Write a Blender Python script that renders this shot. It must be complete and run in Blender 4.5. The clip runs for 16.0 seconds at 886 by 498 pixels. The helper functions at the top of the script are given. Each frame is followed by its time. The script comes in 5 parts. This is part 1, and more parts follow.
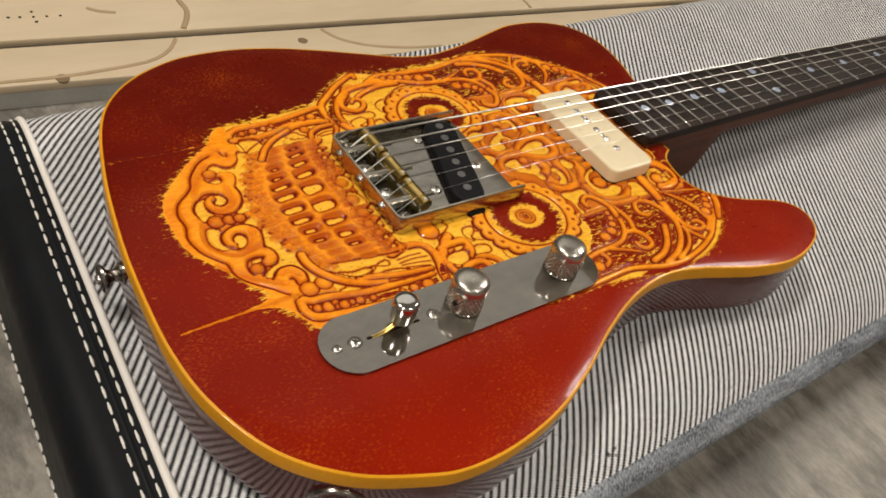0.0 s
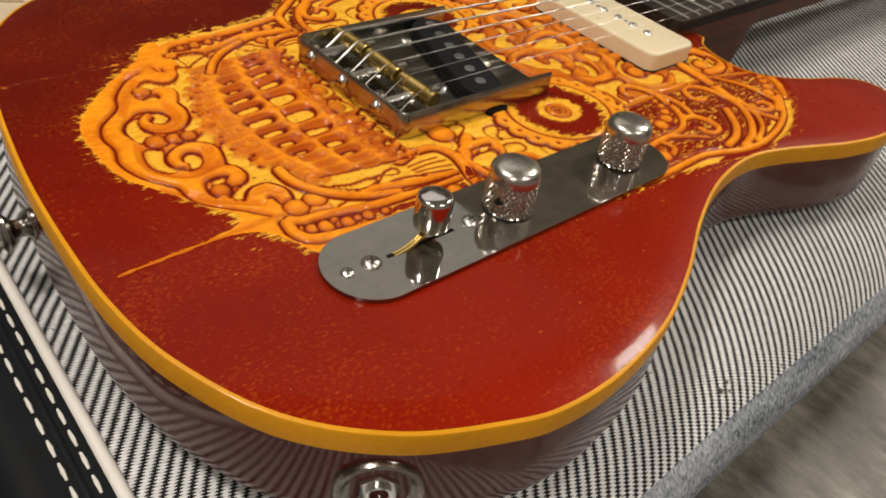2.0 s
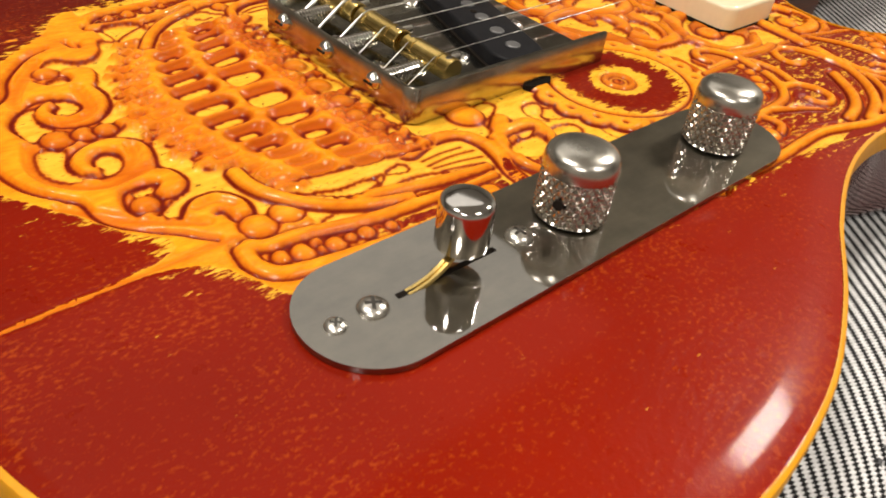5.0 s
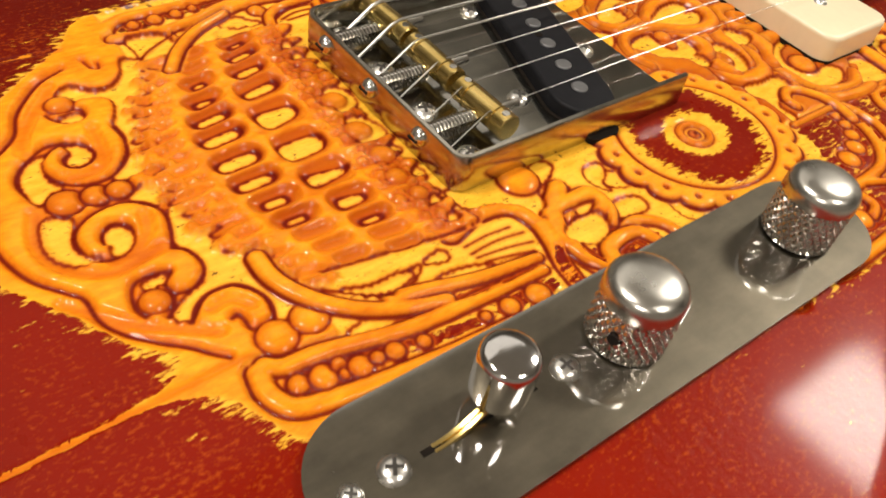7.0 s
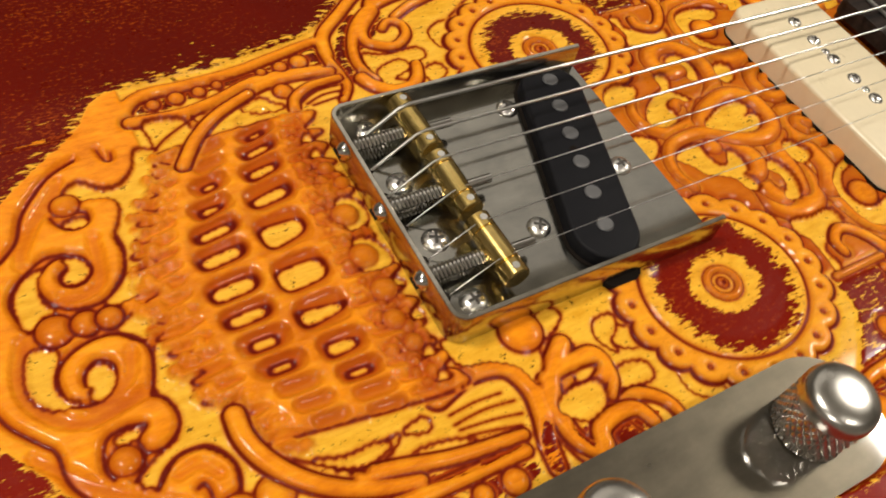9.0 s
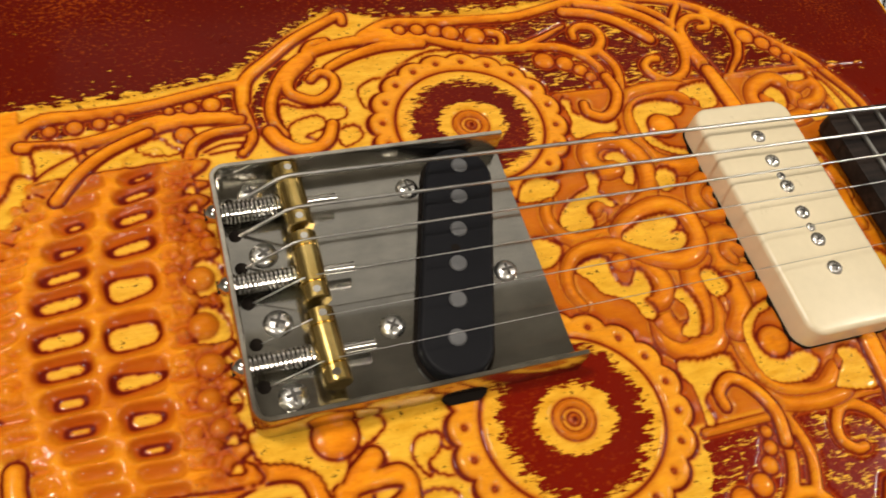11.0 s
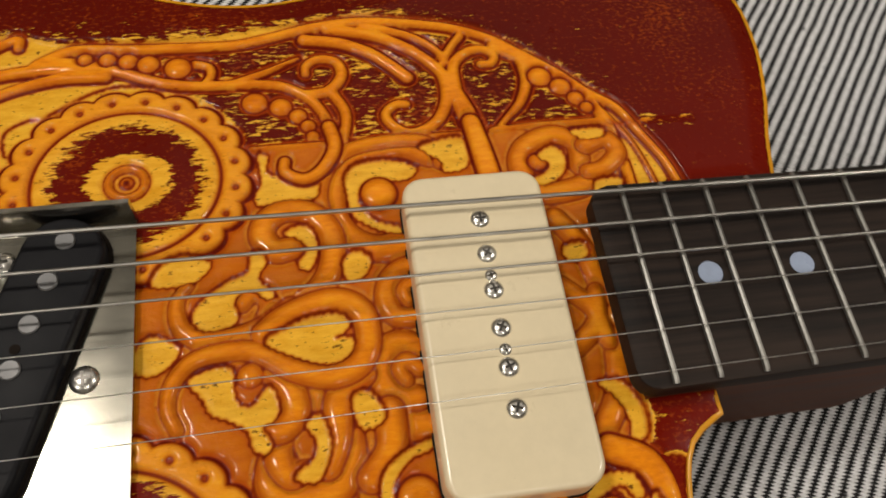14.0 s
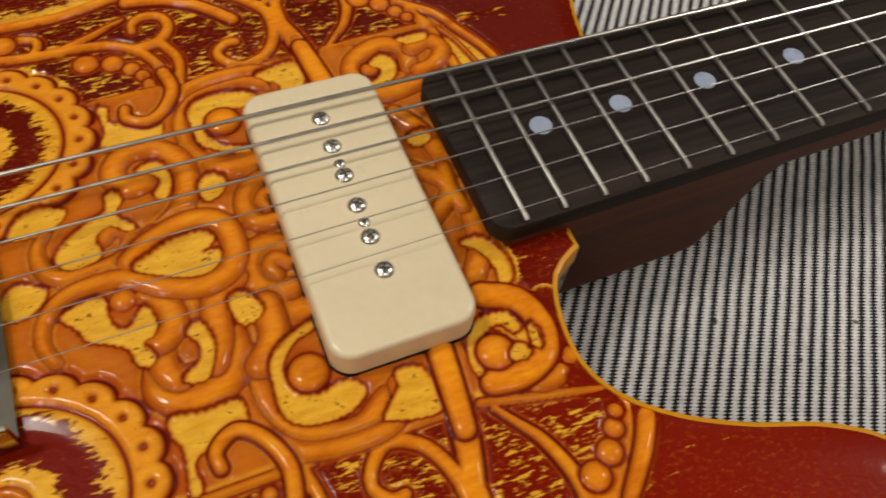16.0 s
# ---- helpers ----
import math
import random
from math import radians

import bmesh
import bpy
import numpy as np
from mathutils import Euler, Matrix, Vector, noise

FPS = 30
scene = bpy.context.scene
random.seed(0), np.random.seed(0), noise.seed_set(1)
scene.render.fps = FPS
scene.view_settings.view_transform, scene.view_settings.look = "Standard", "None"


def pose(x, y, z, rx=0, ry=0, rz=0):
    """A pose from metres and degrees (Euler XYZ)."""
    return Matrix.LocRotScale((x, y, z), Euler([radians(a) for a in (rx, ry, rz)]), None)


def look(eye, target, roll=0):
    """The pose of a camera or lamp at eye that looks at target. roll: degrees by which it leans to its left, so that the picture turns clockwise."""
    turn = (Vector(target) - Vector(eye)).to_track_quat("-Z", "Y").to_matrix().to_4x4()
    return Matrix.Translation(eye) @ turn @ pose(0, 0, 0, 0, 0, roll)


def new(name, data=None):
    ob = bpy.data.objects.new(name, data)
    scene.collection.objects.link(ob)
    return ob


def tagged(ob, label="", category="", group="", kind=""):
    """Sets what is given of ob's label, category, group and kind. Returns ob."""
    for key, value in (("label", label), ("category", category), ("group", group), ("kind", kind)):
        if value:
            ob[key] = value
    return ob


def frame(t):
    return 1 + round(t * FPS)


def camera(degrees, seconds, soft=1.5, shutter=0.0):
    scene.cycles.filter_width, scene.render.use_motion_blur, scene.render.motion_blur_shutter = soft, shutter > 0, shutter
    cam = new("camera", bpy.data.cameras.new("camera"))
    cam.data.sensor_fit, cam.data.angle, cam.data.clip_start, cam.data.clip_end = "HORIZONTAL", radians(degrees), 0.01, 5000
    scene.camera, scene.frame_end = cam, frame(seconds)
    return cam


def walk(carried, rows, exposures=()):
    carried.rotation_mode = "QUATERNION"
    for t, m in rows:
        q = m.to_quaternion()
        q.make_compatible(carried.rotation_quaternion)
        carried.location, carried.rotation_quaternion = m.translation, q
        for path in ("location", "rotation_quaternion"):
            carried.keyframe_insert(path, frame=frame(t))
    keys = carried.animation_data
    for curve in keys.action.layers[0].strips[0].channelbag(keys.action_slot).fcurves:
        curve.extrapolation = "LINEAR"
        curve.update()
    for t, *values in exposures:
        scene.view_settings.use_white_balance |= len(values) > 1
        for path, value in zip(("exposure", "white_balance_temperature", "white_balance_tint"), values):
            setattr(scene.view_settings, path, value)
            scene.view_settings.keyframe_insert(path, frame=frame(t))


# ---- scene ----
# camera and its path
cam = camera(57.0, 16.0, soft=1.7, shutter=0.5)
PATH = [
    (0, (-0.23075, -0.26422, 0.42257), (0.31149, 0.24246, -0.24770), 18.39),
    (0.5, (-0.22482, -0.25882, 0.39428), (0.32911, 0.25743, -0.25889), 17.49),
    (1, (-0.21817, -0.24917, 0.36908), (0.34417, 0.26497, -0.27856), 16.26),
    (1.5, (-0.21272, -0.24091, 0.33811), (0.36037, 0.27584, -0.29792), 13.93),
    (2, (-0.20865, -0.23118, 0.30931), (0.38018, 0.28431, -0.31323), 11.92),
    (2.5, (-0.20373, -0.21950, 0.28480), (0.40141, 0.29290, -0.32452), 10.38),
    (3, (-0.19728, -0.21031, 0.26395), (0.42201, 0.30681, -0.32687), 9.14),
    (3.5, (-0.18876, -0.20353, 0.24981), (0.43848, 0.32185, -0.32512), 8.42),
    (4, (-0.17573, -0.19578, 0.24871), (0.43588, 0.33656, -0.33657), 8.17),
    (4.2, (-0.17218, -0.19313, 0.25067), (0.43375, 0.33832, -0.34129), 8.35),
    (6.3, (-0.13983, -0.15256, 0.26387), (0.39712, 0.35909, -0.40688), 10.62),
    (6.5, (-0.13767, -0.14952, 0.26846), (0.38876, 0.35182, -0.41822), 11.23),
    (7, (-0.13065, -0.14011, 0.27758), (0.37182, 0.34451, -0.43843), 12.50),
    (7.5, (-0.12380, -0.12979, 0.28618), (0.35990, 0.34284, -0.45047), 13.87),
    (8, (-0.11773, -0.12050, 0.29299), (0.35050, 0.34593, -0.45749), 14.96),
    (8.5, (-0.10739, -0.11471, 0.29927), (0.32941, 0.36214, -0.46350), 14.71),
    (8.7, (-0.10256, -0.11015, 0.30439), (0.31809, 0.35400, -0.47511), 15.18),
    (10.8, (-0.03956, -0.09670, 0.33183), (0.27183, 0.36034, -0.50133), 19.58),
    (11, (-0.03070, -0.09801, 0.33480), (0.26107, 0.35928, -0.50529), 18.91),
    (11.5, (-0.00351, -0.09979, 0.33759), (0.24446, 0.36392, -0.51299), 17.26),
    (12, (0.01993, -0.09790, 0.33569), (0.25333, 0.36993, -0.51676), 18.05),
    (12.5, (0.04889, -0.09244, 0.33373), (0.25626, 0.37718, -0.52443), 17.80),
    (13, (0.07975, -0.08027, 0.33558), (0.24346, 0.36667, -0.54388), 15.50),
    (13.5, (0.09840, -0.07224, 0.33127), (0.24083, 0.37204, -0.55323), 12.78),
    (14, (0.10628, -0.07369, 0.32796), (0.24680, 0.37542, -0.55440), 9.93),
    (14.5, (0.10622, -0.08368, 0.32618), (0.26588, 0.36751, -0.55185), 8.07),
    (15, (0.10407, -0.09756, 0.32582), (0.29208, 0.35767, -0.54447), 6.99),
    (15.5, (0.09829, -0.10938, 0.32136), (0.34091, 0.35345, -0.53123), 8.63),
    (16, (0.10980, -0.11648, 0.31755), (0.36616, 0.35252, -0.52762), 7.70),
]

walk(cam, [(t, look(eye, aim, roll)) for t, eye, aim, roll in PATH],
     [(0, 0.15), (2.5, 0.18), (4, 0.5), (6.3, 0.65), (7, 0.57), (8.5, 0.13), (11, 0.1), (12, 0.12), (13, -0.06), (13.5, -0.2), (14.3, -0.33), (15, -0.37), (16, -0.32)])

TOP = 0.145          # height of the guitar's face
LID = 0.1005         # height of the case's lid, on which the guitar lies
GROUND = -0.015
CEIL = 2.45

# world: a dim grey surround, closed off by the room
world = bpy.data.worlds.new("world")
scene.world = world
world.use_nodes = True
world.node_tree.nodes["Background"].inputs["Color"].default_value = (0.9, 0.93, 1.0, 1)
world.node_tree.nodes["Background"].inputs["Strength"].default_value = 0.05


def overhead_light(x, y, sx, sy, watts, colour=(1.0, 0.92, 0.80)):
    data = bpy.data.lights.new("overhead_light", "AREA")
    data.shape, data.size, data.size_y = "RECTANGLE", sx, sy
    data.energy, data.color = watts, colour
    ob = new("overhead_light", data)
    ob.matrix_world = pose(x, y, CEIL - 0.04)
    return ob


# the last entry, wide and dim, is an added fill for the metal's reflections
LAMPS = [(2.46, 0.00, 0.56, 0.44, 47), (-0.86, 0.50, 0.44, 0.32, 37), (0.5, -1.6, 0.6, 0.6, 18), (-2.0, -1.4, 0.6, 0.6, 38), (1.0, 1.75, 2.8, 1.4, 7.5)]
for lamp in LAMPS:
    overhead_light(*lamp)

# materials
class Nodes:
    """A short hand for node materials."""
    def __init__(self, name):
        self.mat = bpy.data.materials.new(name)
        self.mat.use_nodes = True
        self.tree = self.mat.node_tree
        self.bsdf = self.tree.nodes["Principled BSDF"]

    def add(self, kind, **values):
        node = self.tree.nodes.new(kind)
        for key, value in values.items():
            setattr(node, key, value)
        return node

    def wire(self, a, b):
        self.tree.links.new(a, b)

    def put(self, socket, value):
        if hasattr(value, "is_output"):
            self.wire(value, socket)
        else:
            socket.default_value = value

    def coords(self, scale=(1, 1, 1), turn=0.0, kind="Object"):
        tc = self.add("ShaderNodeTexCoord")
        mp = self.add("ShaderNodeMapping")
        mp.inputs["Scale"].default_value = scale
        mp.inputs["Rotation"].default_value = (0, 0, radians(turn))
        self.wire(tc.outputs[kind], mp.inputs["Vector"])
        return mp.outputs["Vector"]

    def noise(self, vector, scale, detail=3.0, rough=0.55):
        n = self.add("ShaderNodeTexNoise")
        n.inputs["Scale"].default_value, n.inputs["Detail"].default_value, n.inputs["Roughness"].default_value = scale, detail, rough
        self.wire(vector, n.inputs["Vector"])
        return n.outputs["Fac"]

    def ramp(self, fac, *stops):
        r = self.add("ShaderNodeValToRGB")
        els = r.color_ramp.elements
        while len(els) < len(stops):
            els.new(0.5)
        for el, (at, col) in zip(els, stops):
            el.position, el.color = at, (*col, 1) if len(col) == 3 else col
        self.wire(fac, r.inputs["Fac"])
        return r.outputs["Color"]

    def math(self, op, a, b=0.0, c=0.0, clamp=False):
        m = self.add("ShaderNodeMath", operation=op, use_clamp=clamp)
        for socket, value in zip(m.inputs, (a, b, c)):
            self.put(socket, value)
        return m.outputs[0]

    def mix(self, fac, a, b, blend="MIX"):
        m = self.add("ShaderNodeMix", data_type="RGBA", blend_type=blend)
        self.put(m.inputs[0], fac)
        for socket, value in ((m.inputs[6], a), (m.inputs[7], b)):
            self.put(socket, value if hasattr(value, "is_output") else (*value, 1))
        return m.outputs[2]

    def attribute(self, name):
        return self.add("ShaderNodeAttribute", attribute_name=name).outputs["Fac"]

    def bump(self, height, strength, distance):
        b = self.add("ShaderNodeBump")
        self.put(b.inputs["Strength"], strength)
        b.inputs["Distance"].default_value = distance
        self.wire(height, b.inputs["Height"])
        self.wire(b.outputs["Normal"], self.bsdf.inputs["Normal"])

    def set(self, colour=None, rough=None, metal=None, coat=None, coat_rough=None, spec=None):
        for key, value in (("Base Color", colour), ("Roughness", rough), ("Metallic", metal), ("Coat Weight", coat),
                           ("Coat Roughness", coat_rough), ("Specular IOR Level", spec)):
            if value is not None:
                self.put(self.bsdf.inputs[key], (*value, 1) if isinstance(value, tuple) and len(value) == 3 else value)
        return self.mat


def grainy(name, dark, light, scale, rough, metal=0.0, bump=0.2, depth=0.0003, stretch=(1, 1, 1), coat=0.0, spread=(0.35, 0.65)):
    """A surface with grain at two scales."""
    n = Nodes(name)
    v = n.coords(stretch)
    fine, broad = n.noise(v, scale, 5), n.noise(v, scale / 9, 2)
    both = n.math("ADD", n.math("MULTIPLY", fine, 0.6), n.math("MULTIPLY", broad, 0.4))
    col = n.ramp(both, (spread[0], dark), (spread[1], light))
    r = n.math("MULTIPLY_ADD", fine, 0.2, rough - 0.1)
    n.bump(fine, bump, depth)
    return n.set(col, r, metal, coat)


def face_paint():
    """Red lacquer rubbed through to amber round the carving; amber, orange and dark lines inside it."""
    n = Nodes("carved_face")
    v = n.coords()
    brush = n.noise(n.coords((0.27, 1, 1)), 1150, 3, 0.6)
    brush_two = n.noise(n.coords((0.4, 1, 1)), 420, 2, 0.5)
    fleck = n.noise(n.coords((0.6, 1, 1)), 980, 3, 0.65)
    patch = n.noise(v, 26, 3, 0.6)
    broad = n.noise(v, 9, 3, 0.6)
    # where amber shows
    edge = n.math("ADD", n.math("MULTIPLY", n.math("SUBTRACT", brush, 0.5), 1.5), n.math("MULTIPLY", n.math("SUBTRACT", brush_two, 0.5), 0.9))
    worn = n.math("MULTIPLY", n.math("SUBTRACT", fleck, n.math("MULTIPLY_ADD", patch, -0.42, 0.755)), 6.0, clamp=True)
    soft = n.math("ADD", n.attribute("amber"), edge)
    inside = n.math("MULTIPLY_ADD", soft, 6.0, -2.5, clamp=True)
    sure = n.math("MULTIPLY_ADD", n.attribute("amber"), 8.0, -7.0, clamp=True)
    amber = n.math("MAXIMUM", inside, sure)
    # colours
    # the fall-off of light towards the bass side is put into the translucent red
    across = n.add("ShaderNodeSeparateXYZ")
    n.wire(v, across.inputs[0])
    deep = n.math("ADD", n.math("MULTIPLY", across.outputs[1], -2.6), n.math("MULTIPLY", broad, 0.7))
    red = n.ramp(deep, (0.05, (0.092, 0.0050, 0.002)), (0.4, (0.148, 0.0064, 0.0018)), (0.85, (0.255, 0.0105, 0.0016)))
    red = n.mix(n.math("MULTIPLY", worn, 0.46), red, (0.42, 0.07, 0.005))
    flat = n.ramp(n.noise(n.coords((0.3, 1, 1)), 420, 5, 0.65), (0.3, (0.66, 0.31, 0.016)), (0.7, (0.86, 0.48, 0.045)))
    speck = n.math("MULTIPLY_ADD", n.noise(n.coords((0.55, 1, 1)), 820, 3, 0.6), 11.0, -6.75, clamp=True)
    flat = n.mix(n.math("MULTIPLY", speck, 0.85), flat, (0.07, 0.02, 0.004))
    mottle = n.math("ADD", n.math("MULTIPLY", n.noise(v, 70, 4), 0.5), n.math("MULTIPLY", n.noise(n.coords((0.3, 1, 1)), 620, 4, 0.65), 0.5))
    crest = n.ramp(mottle, (0.32, (0.62, 0.155, 0.004)), (0.5, (0.84, 0.27, 0.008)), (0.68, (0.94, 0.40, 0.016)))
    crest = n.mix(n.math("MULTIPLY", n.attribute("stain_shade"), 0.95, clamp=True), crest, (0.42, 0.083, 0.004))
    inner = n.mix(n.attribute("ridge"), flat, crest)
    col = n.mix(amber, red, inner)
    groove_depth = n.attribute("line")
    col = n.mix(n.math("MULTIPLY", groove_depth, 1.25, clamp=True), col, (0.40, 0.055, 0.003))
    col = n.mix(n.math("MULTIPLY_ADD", groove_depth, 2.3, -1.15, clamp=True), col, (0.120, 0.007, 0.002))
    rough = n.math("MULTIPLY_ADD", n.noise(v, 160, 4), 0.22, 0.2)
    n.bump(n.math("ADD", n.math("ADD", n.noise(v, 420, 4), n.math("MULTIPLY", n.noise(v, 150, 2), 1.6)), n.math("MULTIPLY", fleck, 0.7)), n.math("MULTIPLY_ADD", amber, 0.16, 0.18), 0.0005)
    return n.set(col, rough, 0.0, n.math("MULTIPLY", n.math("MULTIPLY_ADD", amber, 0.17, 0.15), n.math("MULTIPLY_ADD", groove_depth, -0.7, 1.0)), n.math("MULTIPLY_ADD", broad, 0.10, 0.04), 0.04)


def tweed():
    """Black and white twill: slanting stripes whose edges step from thread to thread."""
    n = Nodes("tweed")
    v = n.coords(turn=-52.0)
    wob = n.add("ShaderNodeTexNoise")
    wob.inputs["Scale"].default_value, wob.inputs["Detail"].default_value = 45, 2
    n.wire(v, wob.inputs["Vector"])
    shift = n.math("MULTIPLY_ADD", wob.outputs["Fac"], 0.0012, -0.0006)
    axes = n.add("ShaderNodeSeparateXYZ")
    n.wire(v, axes.inputs[0])
    # each weft thread pushes the stripe sideways by a little, then springs back
    along = n.math("FRACT", n.math("MULTIPLY", axes.outputs[0], 860.0))
    step = n.math("MULTIPLY", n.math("SUBTRACT", along, 0.5), 0.00125)
    phase = n.math("MULTIPLY", n.math("ADD", n.math("ADD", axes.outputs[1], step), shift), 1652.0)
    stripe = n.math("MULTIPLY_ADD", n.math("SINE", phase), 0.5, 0.5)
    thread = n.math("ABSOLUTE", n.math("SUBTRACT", along, 0.5))
    fuzz = n.math("MULTIPLY_ADD", n.noise(v, 1500, 3), 0.5, -0.25)
    mask = n.math("MULTIPLY_ADD", n.math("ADD", stripe, fuzz), 3.4, -0.98, clamp=True)
    tone = n.ramp(n.noise(v, 620, 3), (0.3, (0.60, 0.60, 0.62)), (0.7, (0.82, 0.82, 0.85)))
    slub = n.math("MULTIPLY_ADD", n.noise(v, 210, 2), 22.0, -15.6, clamp=True)
    tone = n.mix(n.math("MULTIPLY", slub, 0.9), tone, (0.03, 0.03, 0.034))
    seam = n.math("MULTIPLY_ADD", thread, 3.2, -1.1, clamp=True)
    tone = n.mix(n.math("MULTIPLY", seam, 0.42), tone, (0.22, 0.22, 0.235))
    dirt = n.ramp(n.noise(v, 14, 4), (0.35, (0.88, 0.88, 0.88)), (0.6, (1, 1, 1)))
    tone = n.mix(1.0, tone, dirt, "MULTIPLY")
    dark = n.ramp(n.noise(v, 800, 2), (0.3, (0.004, 0.004, 0.005)), (0.7, (0.022, 0.021, 0.022)))
    n.bump(n.math("ADD", mask, n.math("MULTIPLY", thread, -1.2)), 0.6, 0.0005)
    return n.set(n.mix(mask, dark, tone), 0.85, 0.0, 0.0, None, 0.15)


def side_cloth():
    """The twill of the case's side, seen flat: blue-grey, with dark scuffs along it."""
    n = Nodes("side_cloth")
    v = n.coords()
    fine, scuff = n.noise(n.coords((1.6, 0.5, 0.5)), 900, 3), n.noise(n.coords((0.3, 1, 1)), 70, 5, 0.7)
    both = n.math("ADD", n.math("MULTIPLY", fine, 0.6), n.math("MULTIPLY", scuff, 0.4))
    col = n.ramp(both, (0.38, (0.045, 0.052, 0.065)), (0.5, (0.25, 0.275, 0.315)), (0.62, (0.50, 0.53, 0.58)))
    n.bump(fine, 0.5, 0.0005)
    return n.set(col, 0.85, 0.0, 0.0, None, 0.2)


def bench_boards():
    n = Nodes("grey_planks")
    v = n.coords((1, 0.4, 1), 62)
    v2 = n.coords((1, 0.7, 1), 62)
    grain = n.noise(v, 85, 8, 0.72)
    cloud = n.noise(v2, 13, 6, 0.66)
    both = n.math("ADD", n.math("MULTIPLY", grain, 0.45), n.math("MULTIPLY", cloud, 0.55))
    col = n.ramp(both, (0.37, (0.045, 0.040, 0.036)), (0.48, (0.14, 0.128, 0.112)), (0.60, (0.31, 0.285, 0.25)))
    n.bump(grain, 0.25, 0.0006)
    return n.set(col, n.math("MULTIPLY_ADD", grain, 0.25, 0.4))


def pale_fibreboard():
    n = Nodes("fibreboard")
    v = n.coords((0.2, 1, 1))
    a, b = n.noise(v, 60, 4), n.noise(n.coords(), 4, 3)
    col = n.ramp(n.math("ADD", n.math("MULTIPLY", a, 0.4), n.math("MULTIPLY", b, 0.6)), (0.3, (0.44, 0.35, 0.235)), (0.7, (0.56, 0.46, 0.33)))
    n.bump(n.noise(n.coords(), 900, 2), 0.1, 0.0003)
    return n.set(col, 0.6)


def satin(name, colour, rough=0.35, coat=0.0, wear=0.12, metal=0.0, bump=0.08):
    n = Nodes(name)
    v = n.coords()
    f = n.noise(v, 420, 4)
    lo = tuple(c * (1 - wear) for c in colour)
    hi = tuple(min(1, c * (1 + wear)) for c in colour)
    n.bump(f, bump, 0.0002)
    return n.set(n.ramp(n.math("ADD", n.math("MULTIPLY", f, 0.4), n.math("MULTIPLY", n.noise(v, 40, 3), 0.6)), (0.3, lo), (0.7, hi)),
                 n.math("MULTIPLY_ADD", n.noise(v, 120, 4), 0.25, rough - 0.1), metal, coat, 0.1)


def aged_nickel(name, lo, hi, rough, cloud=110, vary=0.14):
    n = Nodes(name)
    v = n.coords()
    tarnish = n.noise(v, cloud, 5, 0.6)
    fine = n.noise(n.coords((0.08, 1, 1)), 2500, 2)
    n.bump(fine, 0.04, 0.0001)
    return n.set(n.ramp(tarnish, (0.3, lo), (0.65, hi)), n.math("MULTIPLY_ADD", tarnish, vary, rough), 1.0)


def worn_plate(name, colour, rough, shine):
    """Old plating: a dulled metal with a bright skin that still mirrors what stands on it."""
    n = Nodes(name)
    v = n.coords()
    cloud, smear = n.noise(v, 55, 5, 0.62), n.noise(n.coords((0.25, 1, 1)), 240, 3, 0.6)
    both = n.math("ADD", n.math("MULTIPLY", cloud, 0.7), n.math("MULTIPLY", smear, 0.3))
    lo, hi = tuple(c * 0.66 for c in colour), tuple(c * 1.22 for c in colour)
    n.bump(n.noise(n.coords((0.08, 1, 1)), 2500, 2), 0.03, 0.0001)
    n.bsdf.inputs["Coat IOR"].default_value = 2.5
    return n.set(n.ramp(both, (0.35, lo), (0.65, hi)), n.math("MULTIPLY_ADD", both, 0.14, rough - 0.07), 1.0, shine, n.math("MULTIPLY_ADD", cloud, 0.06, 0.01))


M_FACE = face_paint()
M_TWEED = tweed()
M_DENIM = side_cloth()
M_FLOOR = bench_boards()
M_BOARD = pale_fibreboard()
M_SIDE = satin("red_lacquer_side", (0.068, 0.007, 0.0045), 0.2, 0.5, 0.1, 0, 0.02)
M_SIDE.node_tree.nodes["Principled BSDF"].inputs["Coat Roughness"].default_value = 0.06
M_BIND = satin("amber_edge", (0.62, 0.27, 0.005), 0.4, 0.12, 0.15)
M_NECK = grainy("dark_red_neck_wood", (0.045, 0.012, 0.005), (0.115, 0.033, 0.011), 300, 0.5, 0, 0.1, 0.0002, (0.06, 1, 1), 0.05)
M_ROSE = grainy("rosewood", (0.004, 0.003, 0.003), (0.034, 0.022, 0.017), 420, 0.6, 0, 0.3, 0.0003, (0.05, 1, 1))
M_NICKEL = worn_plate("aged_nickel_plate", (0.122, 0.106, 0.078), 0.38, 0.95)
M_WALLNICKEL = aged_nickel("aged_nickel_wall", (0.36, 0.33, 0.28), (0.6, 0.57, 0.5), 0.12)
M_CHROME = aged_nickel("polished_nickel", (0.62, 0.60, 0.57), (0.78, 0.77, 0.74), 0.05)
M_SCREW = aged_nickel("screw_nickel", (0.62, 0.60, 0.57), (0.80, 0.79, 0.76), 0.20)
M_BRASS = aged_nickel("brass", (0.55, 0.38, 0.11), (0.78, 0.58, 0.22), 0.16)
M_STEEL = aged_nickel("string_steel", (0.50, 0.485, 0.465), (0.64, 0.63, 0.60), 0.27)
M_BLACK = satin("black_plastic", (0.006, 0.006, 0.008), 0.5)
M_FRET = aged_nickel("fret_wire", (0.24, 0.23, 0.22), (0.36, 0.35, 0.33), 0.40)
M_CREAM = satin("cream_plastic", (0.72, 0.62, 0.43), 0.3, 0.15, 0.05)
M_DOT = satin("pearl_dot", (0.30, 0.36, 0.50), 0.25, 0.4, 0.15)
M_LEATHER = satin("black_vinyl", (0.006, 0.007, 0.009), 0.45, 0.0, 0.3, 0, 0.4)
M_STITCH = satin("white_thread", (0.72, 0.70, 0.66), 0.8, 0.0, 0.1)
